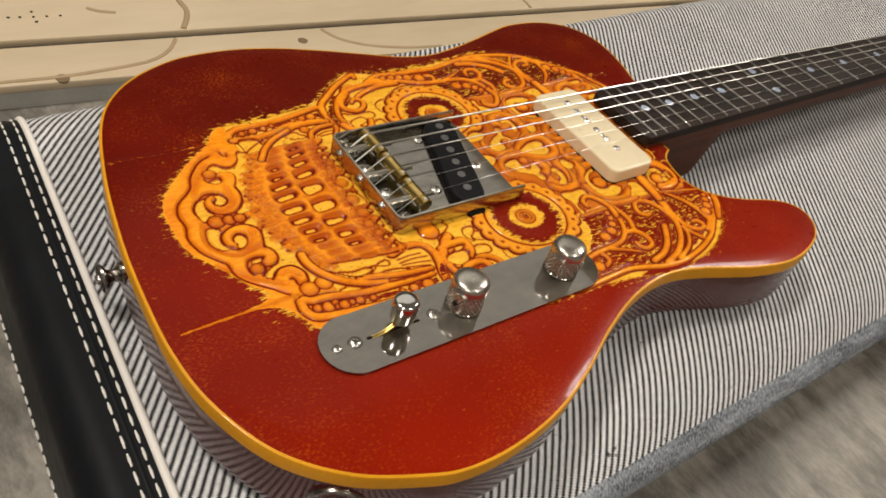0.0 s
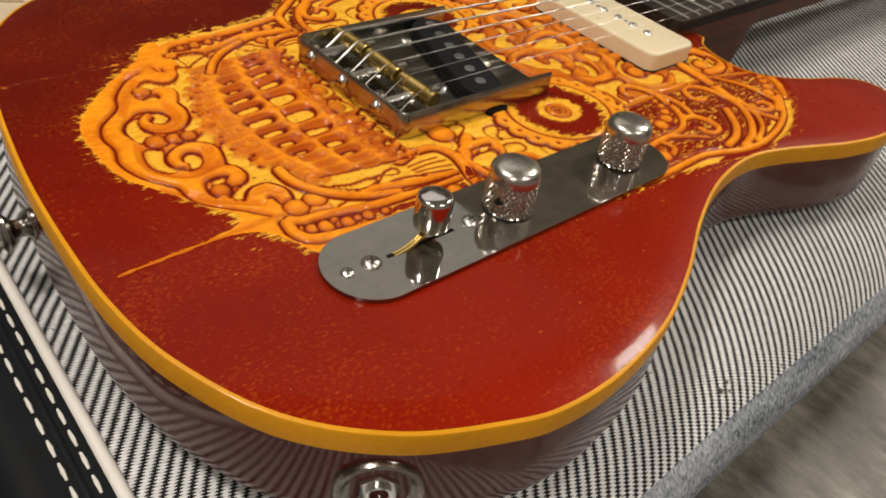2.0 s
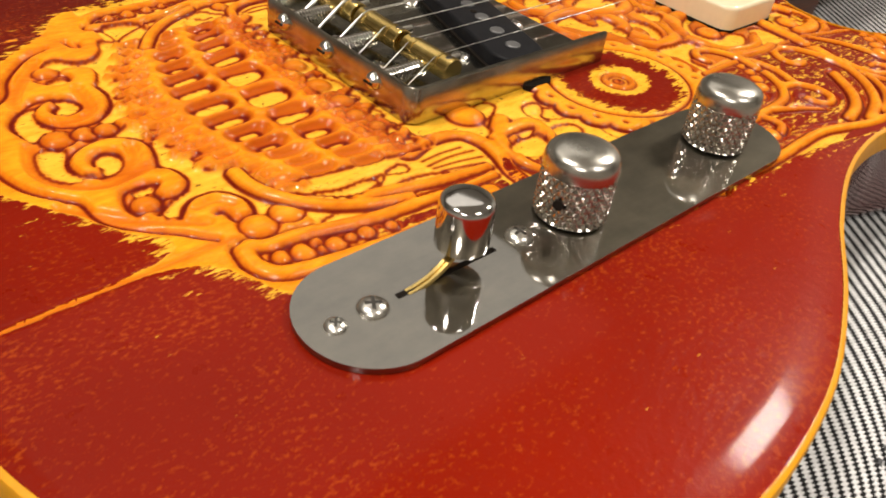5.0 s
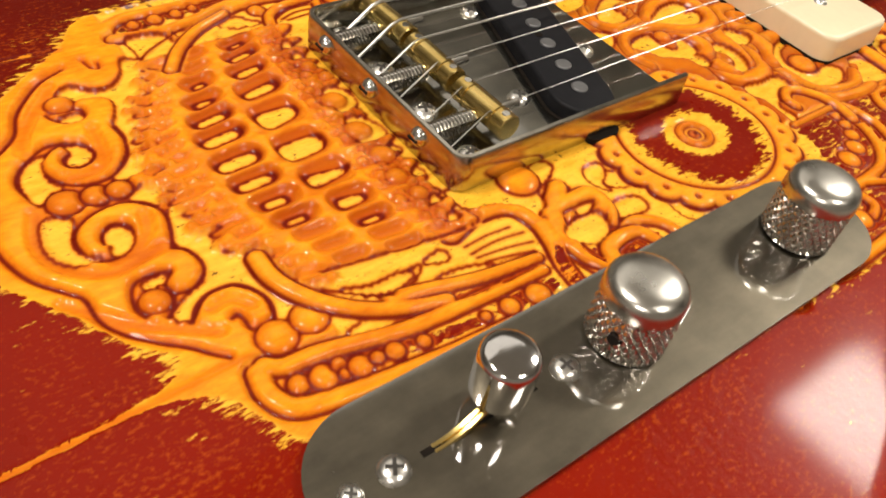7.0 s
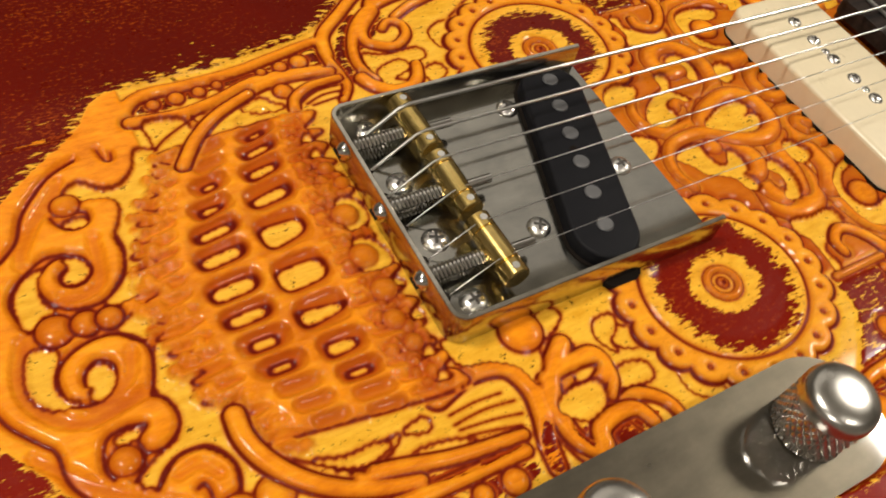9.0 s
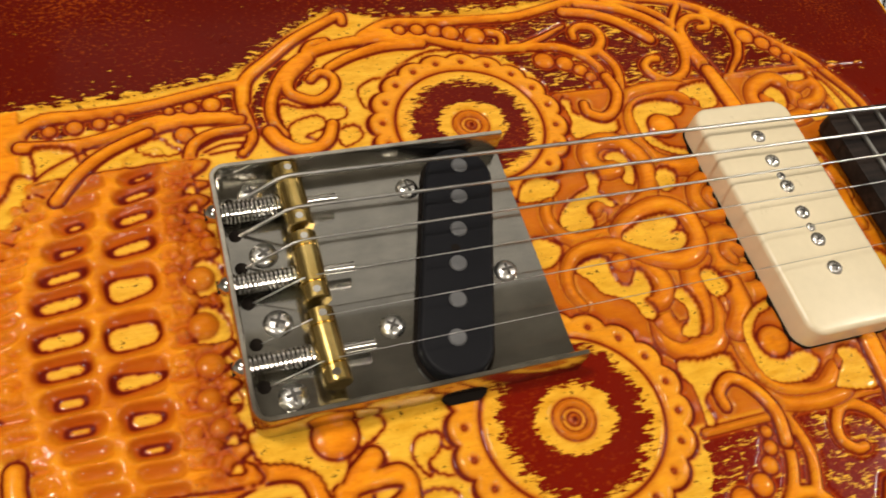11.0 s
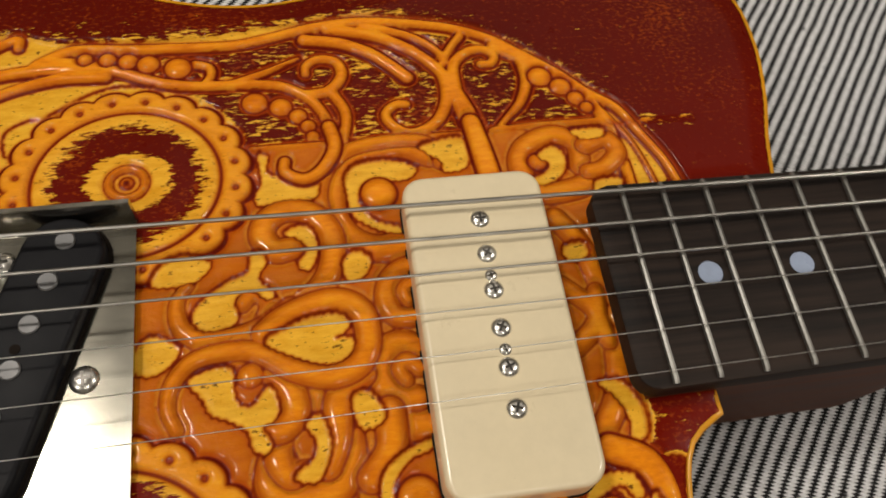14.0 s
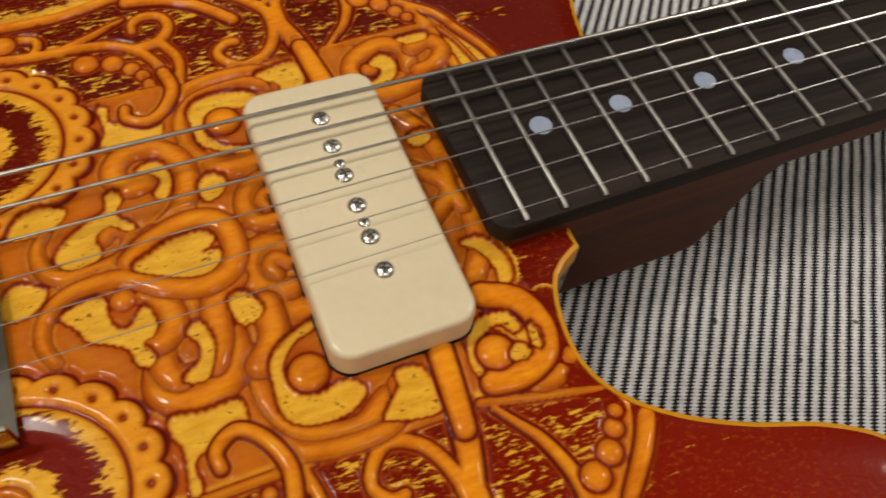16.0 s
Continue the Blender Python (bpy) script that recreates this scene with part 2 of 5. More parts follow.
M_PIPE = satin("white_piping", (0.74, 0.71, 0.68), 0.45, 0.0, 0.06)
M_UNDER = satin("grey_packing", (0.36, 0.35, 0.33), 0.8)
M_BORE = satin("bored_wood", (0.16, 0.11, 0.06), 0.85)
M_HOLE = satin("dark_hole", (0.012, 0.009, 0.007), 0.9)
M_WALL = satin("wall_paint", (0.30, 0.28, 0.25), 0.8, 0.0, 0.05)
M_CEIL = satin("ceiling_paint", (0.62, 0.60, 0.56), 0.9, 0.0, 0.04)
M_SLUG = satin("magnet_slug", (0.16, 0.16, 0.165), 0.45, 0, 0.15, 0.7)
M_CUT = satin("routed_groove", (0.34, 0.25, 0.15), 0.8)
M_DARKNICKEL = aged_nickel("dark_nickel", (0.22, 0.20, 0.18), (0.42, 0.40, 0.37), 0.14)
M_PLATE = worn_plate("satin_bridge_plate", (0.255, 0.242, 0.205), 0.19, 0.6)
M_RECESS = aged_nickel("screw_recess", (0.07, 0.065, 0.06), (0.16, 0.15, 0.14), 0.30)
M_TIP = aged_nickel("dark_polished_tip", (0.56, 0.55, 0.55), (0.68, 0.67, 0.67), 0.06, 110, 0.08)
M_KNOB = aged_nickel("satin_knob", (0.38, 0.355, 0.32), (0.52, 0.49, 0.45), 0.09, 110, 0.10)
M_KNOBTOP = aged_nickel("satin_knob_top", (0.46, 0.44, 0.405), (0.58, 0.56, 0.52), 0.21, 110, 0.10)

for mat, gloss in ((M_BLACK, 0.15), (M_ROSE, 0.2), (M_LEATHER, 0.13), (M_HOLE, 0.1), (M_NECK, 0.1), (M_SIDE, 0.2), (M_BIND, 0.2)):
    mat.node_tree.nodes["Principled BSDF"].inputs["Specular IOR Level"].default_value = gloss

# building helpers
def mesh_ob(name, bm, mat, parent=None, smooth=True):
    data = bpy.data.meshes.new(name)
    bmesh.ops.recalc_face_normals(bm, faces=bm.faces)
    bm.to_mesh(data)
    bm.free()
    if smooth:
        data.shade_smooth()
        data.set_sharp_from_angle(angle=radians(38))
    data.materials.append(mat)
    ob = new(name, data)
    if parent is not None:
        ob.parent = parent
        ob.matrix_parent_inverse = parent.matrix_world.inverted()
    return ob


def part(name, bm, material, parent, label=""):
    ob = mesh_ob(name, bm, material, parent)
    return tagged(ob, label) if label else ob


def thing(name, label, category, at=(0, 0, 0), group="", kind=""):
    ob = new(name)
    ob.empty_display_size = 0.02
    ob.matrix_world = pose(*at)
    bpy.context.view_layer.update()
    return tagged(ob, label, category, group, kind)


def box(x0, x1, y0, y1, z0, z1, bevel=0.0, seg=2):
    bm = bmesh.new()
    bmesh.ops.create_cube(bm, size=1, matrix=Matrix.LocRotScale(((x0 + x1) / 2, (y0 + y1) / 2, (z0 + z1) / 2), None, (x1 - x0, y1 - y0, z1 - z0)))
    if bevel:
        bmesh.ops.bevel(bm, geom=bm.edges[:], offset=bevel, segments=seg, affect="EDGES", profile=0.5)
    return bm


def moved(bm, m):
    bmesh.ops.transform(bm, matrix=m, verts=bm.verts)
    return bm


def joined(*bms):
    out = bmesh.new()
    for b in bms:
        data = bpy.data.meshes.new("tmp")
        b.to_mesh(data)
        b.free()
        out.from_mesh(data)
        bpy.data.meshes.remove(data)
    return out


def lathe(profile, seg=32, m=None):
    """A turned solid from (radius, height) pairs."""
    bm = bmesh.new()
    rings = []
    for r, z in profile:
        if r < 1e-6:
            rings.append([bm.verts.new((0, 0, z))])
        else:
            rings.append([bm.verts.new((r * math.cos(2 * math.pi * i / seg), r * math.sin(2 * math.pi * i / seg), z)) for i in range(seg)])
    for a, b in zip(rings, rings[1:]):
        for i in range(seg):
            j = (i + 1) % seg
            loop = [a[i % len(a)], a[j % len(a)], b[j % len(b)], b[i % len(b)]]
            loop = [v for k, v in enumerate(loop) if v not in loop[:k]]
            if len(loop) > 2:
                bm.faces.new(loop)
    return moved(bm, m) if m is not None else bm


def tube(points, r, seg=8, closed=False):
    """A round rod along points."""
    bm = bmesh.new()
    pts = [Vector(p) for p in points]
    n = len(pts)
    rings = []
    for i, p in enumerate(pts):
        a = pts[(i - 1) % n] if closed or i else pts[0]
        b = pts[(i + 1) % n] if closed or i < n - 1 else pts[-1]
        d = (b - a).normalized()
        up = Vector((0, 0, 1)) if abs(d.z) < 0.95 else Vector((1, 0, 0))
        s = d.cross(up).normalized()
        u = s.cross(d)
        rr = r[i] if isinstance(r, (list, tuple)) else r
        rings.append([bm.verts.new(p + rr * (math.cos(2 * math.pi * k / seg) * s + math.sin(2 * math.pi * k / seg) * u)) for k in range(seg)])
    for i in range(n if closed else n - 1):
        a, b = rings[i], rings[(i + 1) % n]
        for k in range(seg):
            bm.faces.new((a[k], a[(k + 1) % seg], b[(k + 1) % seg], b[k]))
    if not closed:
        bm.faces.new(rings[0])
        bm.faces.new(rings[-1])
    return bm


def prism(outline, z0, z1, bevel=0.0, seg=2):
    """A slab from an outline in plan; bevel rounds its top edge."""
    bm = bmesh.new()
    low = [bm.verts.new((x, y, z0)) for x, y in outline]
    top = [bm.verts.new((x, y, z1)) for x, y in outline]
    n = len(outline)
    bm.faces.new(low[::-1])
    cap = bm.faces.new(top)
    for i in range(n):
        bm.faces.new((low[i], low[(i + 1) % n], top[(i + 1) % n], top[i]))
    if bevel:
        bmesh.ops.bevel(bm, geom=list(cap.edges), offset=bevel, segments=seg, affect="EDGES", profile=0.5)
    return bm


def rounded(x0, x1, y0, y1, r, seg=6):
    """The outline of a rectangle with round corners."""
    out = []
    for cx, cy, a in ((x1 - r, y0 + r, -90), (x1 - r, y1 - r, 0), (x0 + r, y1 - r, 90), (x0 + r, y0 + r, 180)):
        for i in range(seg + 1):
            t = radians(a + 90 * i / seg)
            out.append((cx + r * math.cos(t), cy + r * math.sin(t)))
    return out


def spline(points, step, closed=False):
    """Points at even steps along a smooth curve through points."""
    p = np.array(points, float)
    n = len(p)
    out = []
    for i in range(n if closed else n - 1):
        if closed:
            a, b, c, d = p[i - 1], p[i], p[(i + 1) % n], p[(i + 2) % n]
        else:
            a, b, c, d = p[max(i - 1, 0)], p[i], p[i + 1], p[min(i + 2, n - 1)]
        k = max(2, int(np.linalg.norm(c - b) / step))
        for j in range(k):
            t = j / k
            out.append(0.5 * (2 * b + (c - a) * t + (2 * a - 5 * b + 4 * c - d) * t * t + (3 * b - a - 3 * c + d) * t ** 3))
    if not closed:
        out.append(p[-1])
    return np.array(out)


def inset(loop, d):
    """A closed loop moved inwards by d."""
    p = np.array(loop)
    t = np.roll(p, -1, 0) - np.roll(p, 1, 0)
    t /= np.linalg.norm(t, axis=1)[:, None]
    n = np.stack([-t[:, 1], t[:, 0]], 1)
    area = np.sum(p[:, 0] * np.roll(p[:, 1], -1) - np.roll(p[:, 0], -1) * p[:, 1])
    return p + n * d * (1 if area > 0 else -1)


def slab(outline, z0, z1, r, seg=5):
    """A solid from an outline in plan whose top edge is rounded with radius r."""
    rows = [(np.array(outline), z0)]
    for i in range(seg + 1):
        a = radians(90 * i / seg)
        rows.append((inset(outline, r * (1 - math.cos(a))), z1 - r + r * math.sin(a)))
    bm = bmesh.new()
    vs = [[bm.verts.new((x, y, z)) for x, y in p] for p, z in rows]
    n = len(outline)
    for a, b in zip(vs, vs[1:]):
        for i in range(n):
            bm.faces.new((a[i], a[(i + 1) % n], b[(i + 1) % n], b[i]))
    bm.faces.new(vs[-1])
    bm.faces.new(vs[0][::-1])
    return bm


# the room
def structure(name, bm, mat, label, category):
    return tagged(mesh_ob(name, bm, mat, None, False), label, category, "", "structure")


structure("floor", box(-3.2, 3.8, -3.2, 3.2, GROUND - 0.1, GROUND), M_FLOOR, "grey-brown worn wood-grain floor in the workshop", "floor")
structure("ceiling", box(-3.2, 3.8, -3.2, 3.2, CEIL, CEIL + 0.1), M_CEIL, "plain off-white workshop ceiling", "ceiling")
for nm, b in (("wall_north", (-3.3, 3.9, 3.2, 3.3)), ("wall_south", (-3.3, 3.9, -3.3, -3.2)), ("wall_east", (3.8, 3.9, -3.2, 3.2)), ("wall_west", (-3.3, -3.2, -3.2, 3.2))):
    structure(nm, box(*b, GROUND - 0.1, CEIL + 0.1), M_WALL, "plain pale painted workshop wall", "wall")

# the guitar case
CASE = pose(0.0, 0.0, 0.0, 0, 0, 2.4)
case = thing("guitar_case", "long guitar case in black and white tweed with black vinyl ends", "guitar case", (0.3, 0, GROUND))
Y0, Y1, SHOULDER, DROP = -0.187, 0.192, 0.056, 0.034


def lid_profile(y):
    """Height of the lid across the case: flat, with wide round shoulders."""
    edge = min(y - Y0, Y1 - y)
    if edge >= SHOULDER:
        return LID
    f = 1 - max(edge, 0) / SHOULDER
    return LID - DROP * (1 - math.sqrt(max(0.0, 1 - f ** 2.6)))


def slant(x, y):
    """The end of the case is cut a little askew."""
    return x + 0.088 * y * max(0.0, min(1.0, (0.25 - x) / 0.4))


def flank(x, y):
    """The near flank runs a little off the case's own axis."""
    return y - 0.037 * max(0.0, x) * max(0.0, min(1.0, -y / 0.12))


def case_shell(x0, x1, mat, name, label, lift=0.0, roll=False, piece=slice(None)):
    ys = [Y0 + SHOULDER * (1 - math.cos(math.pi / 2 * i / 14)) for i in range(15)]
    ys += [Y1 - SHOULDER * (1 - math.cos(math.pi / 2 * i / 14)) for i in range(14, -1, -1)]
    prof = [(Y0 + 0.030, GROUND + 0.002), (Y0 + 0.016, 0.03), (Y0 + 0.004, 0.058)] + [(y, lid_profile(y)) for y in ys] + [(Y1, 0.05), (Y1, GROUND + 0.002)]
    prof = prof[piece]
    bm = bmesh.new()
    cuts = list(np.linspace(x0, x1, 20))
    rows = []
    for x in cuts:
        rows.append([bm.verts.new((slant(x, y), flank(x, y), z + (lift if z > 0.04 else 0))) for y, z in prof])
    if roll:
        for k in range(1, 9):
            a = radians(90 * k / 8)
            rows.insert(0, [bm.verts.new((slant(x0, y) - 0.017 * math.sin(a), y, (z + lift - 0.017 * (1 - math.cos(a))) if z > 0.055 else z)) for y, z in prof])
        rows.insert(0, [bm.verts.new((slant(x0, y) - 0.0172, y, min(z, GROUND + 0.002))) for y, z in prof])
    for a, b in zip(rows, rows[1:]):
        for i in range(len(prof) - 1):
            bm.faces.new((a[i], a[i + 1], b[i + 1], b[i]))
    if piece == slice(None):
        bm.faces.new(rows[-1])
    return part(name, moved(bm, CASE), mat, case, label)


case_shell(-0.1565, 0.93, M_TWEED, "tweed_cover", "black and white twill cloth covering", piece=slice(8, None))
case_shell(-0.1565, 0.93, M_DENIM, "side_cover", "worn blue-grey twill side", piece=slice(0, 9))
vinyl = case_shell(-0.176, -0.160, M_LEATHER, "vinyl_end", "black vinyl end with white stitching", 0.0012, True)


def across(x, lift):
    ys = np.linspace(Y0 + 0.002, Y1 - 0.002, 70)
    return [CASE @ Vector((slant(x, y), y, lid_profile(y) + lift)) for y in ys]


part("piping", tube(across(-0.1588, 0.0008), 0.0021, 10), M_PIPE, case, "white piping along the seam")
part("seam_fold", tube(across(-0.1668, -0.0012), 0.0026, 10), M_LEATHER, vinyl)


def stitch_row(x, lift):
    pts = across(x, lift)
    total, run = 0.0, []
    for a, b in zip(pts, pts[1:]):
        run.append((total, a, b))
        total += (b - a).length
    step, dash = 0.0092, 0.0066
    n = int(total / step)
    for k in range(n):
        ends = []
        for s in (k * step, k * step + dash * 0.5, k * step + dash):
            t0, a, b = max((r for r in run if r[0] <= s), key=lambda r: r[0])
            ends.append(a + (b - a) * ((s - t0) / (b - a).length))
        ends[0].z -= 0.0004
        ends[2].z -= 0.0004
        yield ends


for x, lift in ((-0.1637, 0.0016), (-0.1700, 0.0016)):
    for ends in stitch_row(x, lift):
        part("stitch", tube(ends, [0.0004, 0.0007, 0.0004], 6), M_STITCH, vinyl)

low = [CASE @ Vector((slant(-0.176, y) - 0.0178, y, 0.004)) for y in np.linspace(Y0 + 0.028, Y1 - 0.004, 44)]
for a, b in zip(low, low[1:]):
    part("stitch", tube([a, a + (b - a) * 0.35, a + (b - a) * 0.7], [0.0004, 0.0007, 0.0004], 6), M_STITCH, vinyl)

# template boards lying behind the case
def template(name, x0, x1, y0, y1, holes, slots, label):
    t = thing(name, label, "board", (0, 0.4, GROUND), "template boards")
    m = pose(0, 0, 0, 0, 0, -4.6)
    z1 = GROUND + 0.022
    part("panel", moved(box(x0, x1, y0, y1, z1 - 0.007, z1, 0.0012), m), M_BOARD, t)
    part("underlay", moved(box(x0, x1, y0 + 0.001, y1 - 0.001, GROUND, z1 - 0.0071), m), M_UNDER, t, "grey packing sheet under the board")
    for x, y, r in holes:
        part("drilled_hole", moved(lathe([(0, .0004), (r, .0004), (r, -.001)], 24, pose(x, y, z1)), m), M_HOLE if r < .002 else M_BORE, t)
    for pts, w in slots:
        q = [(x, y, z1 - w * 0.35) for x, y in spline(pts, 0.006)]
        part("routed_line", moved(tube(q, w, 8), m), M_CUT, t)
    return t


arc_one = [(-.008, .366), (-.019, .349), (-.039, .335), (-.075, .3275), (-.113, .3225), (-.16, .3215)]
arc_two = [(.135, .366), (.145, .349), (.168, .334), (.207, .324), (.25, .3215)]
template("template_board", -.75, 1.1, .316, .3695, [(-.112, .3205, .0055), (.108, .349, .0048)], [(arc_one, .0022), (arc_two, .0022)],
         "pale fibreboard strip with routed arcs and drilled holes")
grid_of_holes = [(-.136, .409, .0012), (-.127, .4085, .0012), (-.1165, .408, .0012), (-.106, .408, .0012), (-.095, .408, .0012), (-.1165, .4165, .0012), (-.1155, .400, .0014)]
back = template("template_board", -.75, 1.1, .374, .98, grid_of_holes, [([(.010, .60), (.012, .44), (.014, .405), (.002, .376)], .003), ([(.408, .60), (.404, .42), (.402, .376)], .002),
                ([(-.071, .4185), (-.063, .4125), (-.049, .4085)], .0022)], "large pale fibreboard panel with a row of small holes")
back.location.z += 0.004

# the guitar
guitar = thing("electric_guitar", "red and amber carved electric guitar lying on its case", "guitar", (0, 0, LID))
OUTLINE = spline([(.232, .034), (.196, -.031), (.187, -.037), (.183, -.048), (.1825, -.060), (.187, -.070), (.197, -.079), (.211, -.0865), (.228, -.093),
                  (.240, -.101), (.244, -.111), (.240, -.122), (.229, -.131), (.210, -.137), (.190, -.1385), (.167, -.134), (.148, -.1275),
                  (.130, -.121), (.111, -.1165), (.092, -.117), (.070, -.122), (.044, -.1325), (.016, -.147), (-.013, -.1585), (-.043, -.164)][1:] +
                 [(-.067, -.1636), (-.084, -.1586), (-.111, -.145), (-.133, -.123), (-.146, -.093), (-.1505, -.065), (-.1505, -.036), (-.148, 0.0),
                  (-.1425, .037), (-.137, .062), (-.131, .083), (-.123, .101), (-.112, .115), (-.100, .125), (-.085, .133), (-.065, .1395)] +
                 [(-.036, .141), (-.008, .137), (.019, .129), (.046, .119), (.070, .110), (.092, .107), (.116, .111), (.140, .1175),
                  (.161, .124), (.181, .1285), (.209, .127), (.230, .117), (.241, .100), (.2425, .080), (.239, .060), (.2345, .045), (.231, .0285)], 0.003)
loop = [tuple(p) for p in OUTLINE] + [(.196, .0285), (.196, -.0285)]


def wall_band(outer, z0, z1, depth, round_top=0.0):
    """A band round the body: outside wall, top rim and inner drop."""
    bm = bmesh.new()
    inner = inset(outer, depth)
    mid = inset(outer, round_top)
    rows = [[(x, y, z0) for x, y in outer], [(x, y, z1 - round_top) for x, y in outer]]
    if round_top:
        rows.append([(x, y, z1 - round_top * 0.3) for x, y in inset(outer, round_top * 0.3)])
        rows.append([(x, y, z1) for x, y in mid])
    rows += [[(x, y, z1) for x, y in inner], [(x, y, z0) for x, y in inner]]
    vs = [[bm.verts.new(p) for p in row] for row in rows]
    n = len(outer)
    for a, b in zip(vs, vs[1:] + vs[:1]):
        for i in range(n):
            bm.faces.new((a[i], a[(i + 1) % n], b[(i + 1) % n], b[i]))
    return bm


def body_block():
    """The solid body, with its back edge rounded over."""
    bm = bmesh.new()
    rows = [(0.0005, TOP - 0.0088)] + [(0.0005 + 0.011 * (1 - math.cos(radians(a))), LID + 0.011 * (1 - math.sin(radians(a)))) for a in (0, 15, 30, 45, 60, 75, 90)]
    rings = [[bm.verts.new((x, y, z)) for x, y in inset(loop, d)] for d, z in rows]
    n = len(loop)
    for a, b in zip(rings, rings[1:]):
        for i in range(n):
            bm.faces.new((b[i], b[(i + 1) % n], a[(i + 1) % n], a[i]))
    bm.faces.new(rings[0])
    bm.faces.new(rings[-1][::-1])
    return bm


body_bm = body_block()
part("body", body_bm, M_SIDE, guitar, "dark red lacquered solid body side")
part("binding", wall_band(loop, TOP - 0.0088, TOP - 0.0008, 0.0015, 0.0011), M_BIND, guitar, "amber edge band round the face")
part("face_margin", wall_band(inset(loop, 0.0009), TOP - 0.004, TOP - 0.0015, 0.0065), M_FACE, guitar)

# the face: flat lacquer with scrollwork cut into it, drawn stroke by stroke in millimetres on a fine grid
FINE = 0.4
GX = np.concatenate([np.arange(-153, -147, 1.0), np.arange(-147, 214, FINE), np.arange(214, 247, 1.0)])
GY = np.concatenate([np.arange(-166, -118, 1.0), np.arange(-118, 106, FINE), np.arange(106, 144, 1.0)])
IX, IY = np.flatnonzero((GX >= -147) & (GX < 214)), np.flatnonzero((GY >= -118) & (GY < 106))
CX, CY2 = GX[IX], GY[IY]
SHAPE = (len(CX), len(CY2))
amber, ridge, dark, stain_shade, level = (np.zeros(SHAPE) for _ in range(5))
base = np.zeros(SHAPE)


def axis(x):
    """The line about which the carving is mirrored."""
    return 3.0 * np.clip(-np.asarray(x, float) / 60, 0, 1)


def mirrored(pts):
    p = np.array(pts, float)
    swell = np.clip(p[:, 0] / 50, 0, 1) * (2 + 0.19 * np.clip(np.abs(p[:, 1]) - 37, 0, 70) + 7 * np.clip((p[:, 0] - 155) / 35, 0, 1))
    return np.stack([p[:, 0], 2 * axis(p[:, 0]) - p[:, 1] - swell], 1)


def window(p, pad):
    i0, i1 = np.searchsorted(CX, (p[:, 0].min() - pad, p[:, 0].max() + pad))
    j0, j1 = np.searchsorted(CY2, (p[:, 1].min() - pad, p[:, 1].max() + pad))
    return slice(i0, max(i1, i0 + 1)), slice(j0, max(j1, j0 + 1))


def far(p, win):
    """Distance of the cells of a window from a row of points."""
    x, y = np.meshgrid(CX[win[0]], CY2[win[1]], indexing="ij")
    best = np.full(x.shape, 1e9)
    at = np.zeros(x.shape)
    for k, (a, b) in enumerate(p):
        d = (x - a) ** 2 + (y - b) ** 2
        better = d < best
        best[better] = d[better]
        at[better] = k / max(1, len(p) - 1)
    return np.sqrt(best), at


def within(p, win):
    x, y = np.meshgrid(CX[win[0]], CY2[win[1]], indexing="ij")
    hit = np.zeros(x.shape, bool)
    for (a, b), (c, d) in zip(p, np.roll(p, -1, 0)):
        if b != d:
            hit ^= ((b > y) != (d > y)) & (x < (c - a) * (y - b) / (d - b) + a)
    return hit


def over(field, win, mask, value):
    part_of = field[win]
    part_of[mask] = value[mask] if isinstance(value, np.ndarray) else value


def each(pts, both):
    return [np.array(pts, float)] + ([mirrored(pts)] if both else [])


def blur(a, sigma):
    sigma *= 0.5 / FINE
    k = np.exp(-0.5 * (np.arange(-int(3 * sigma), int(3 * sigma) + 1) / sigma) ** 2)
    k /= k.sum()
    r = len(k) // 2
    for ax in (0, 1):
        pad = [(r, r) if i == ax else (0, 0) for i in range(2)]
        b = np.pad(a, pad, mode="edge")
        a = sum(w * np.take(b, range(i, i + a.shape[ax]), axis=ax) for i, w in enumerate(k))
    return a


def ground(bass, treble):
    p = spline(np.concatenate([np.array(bass, float), np.array(treble[1:], float)[::-1]]), 2.0, True)
    w = window(p, 1)
    m = within(p, w)
    over(amber, w, m, 1.0)
    over(level, w, m, -1.0)
    over(base, w, m, 1.0)


def red_zone(pts, both=True):
    for p in each(pts, both):
        p = spline(p, 1.5, True)
        w = window(p, 1)
        m = within(p, w)
        over(amber, w, m, 0.35)
        over(level, w, m, -0.7)


raised = np.zeros(SHAPE, bool)


def fresh():
    """Start a new family of strokes: only strokes of one family run into one another."""
    raised[:] = False


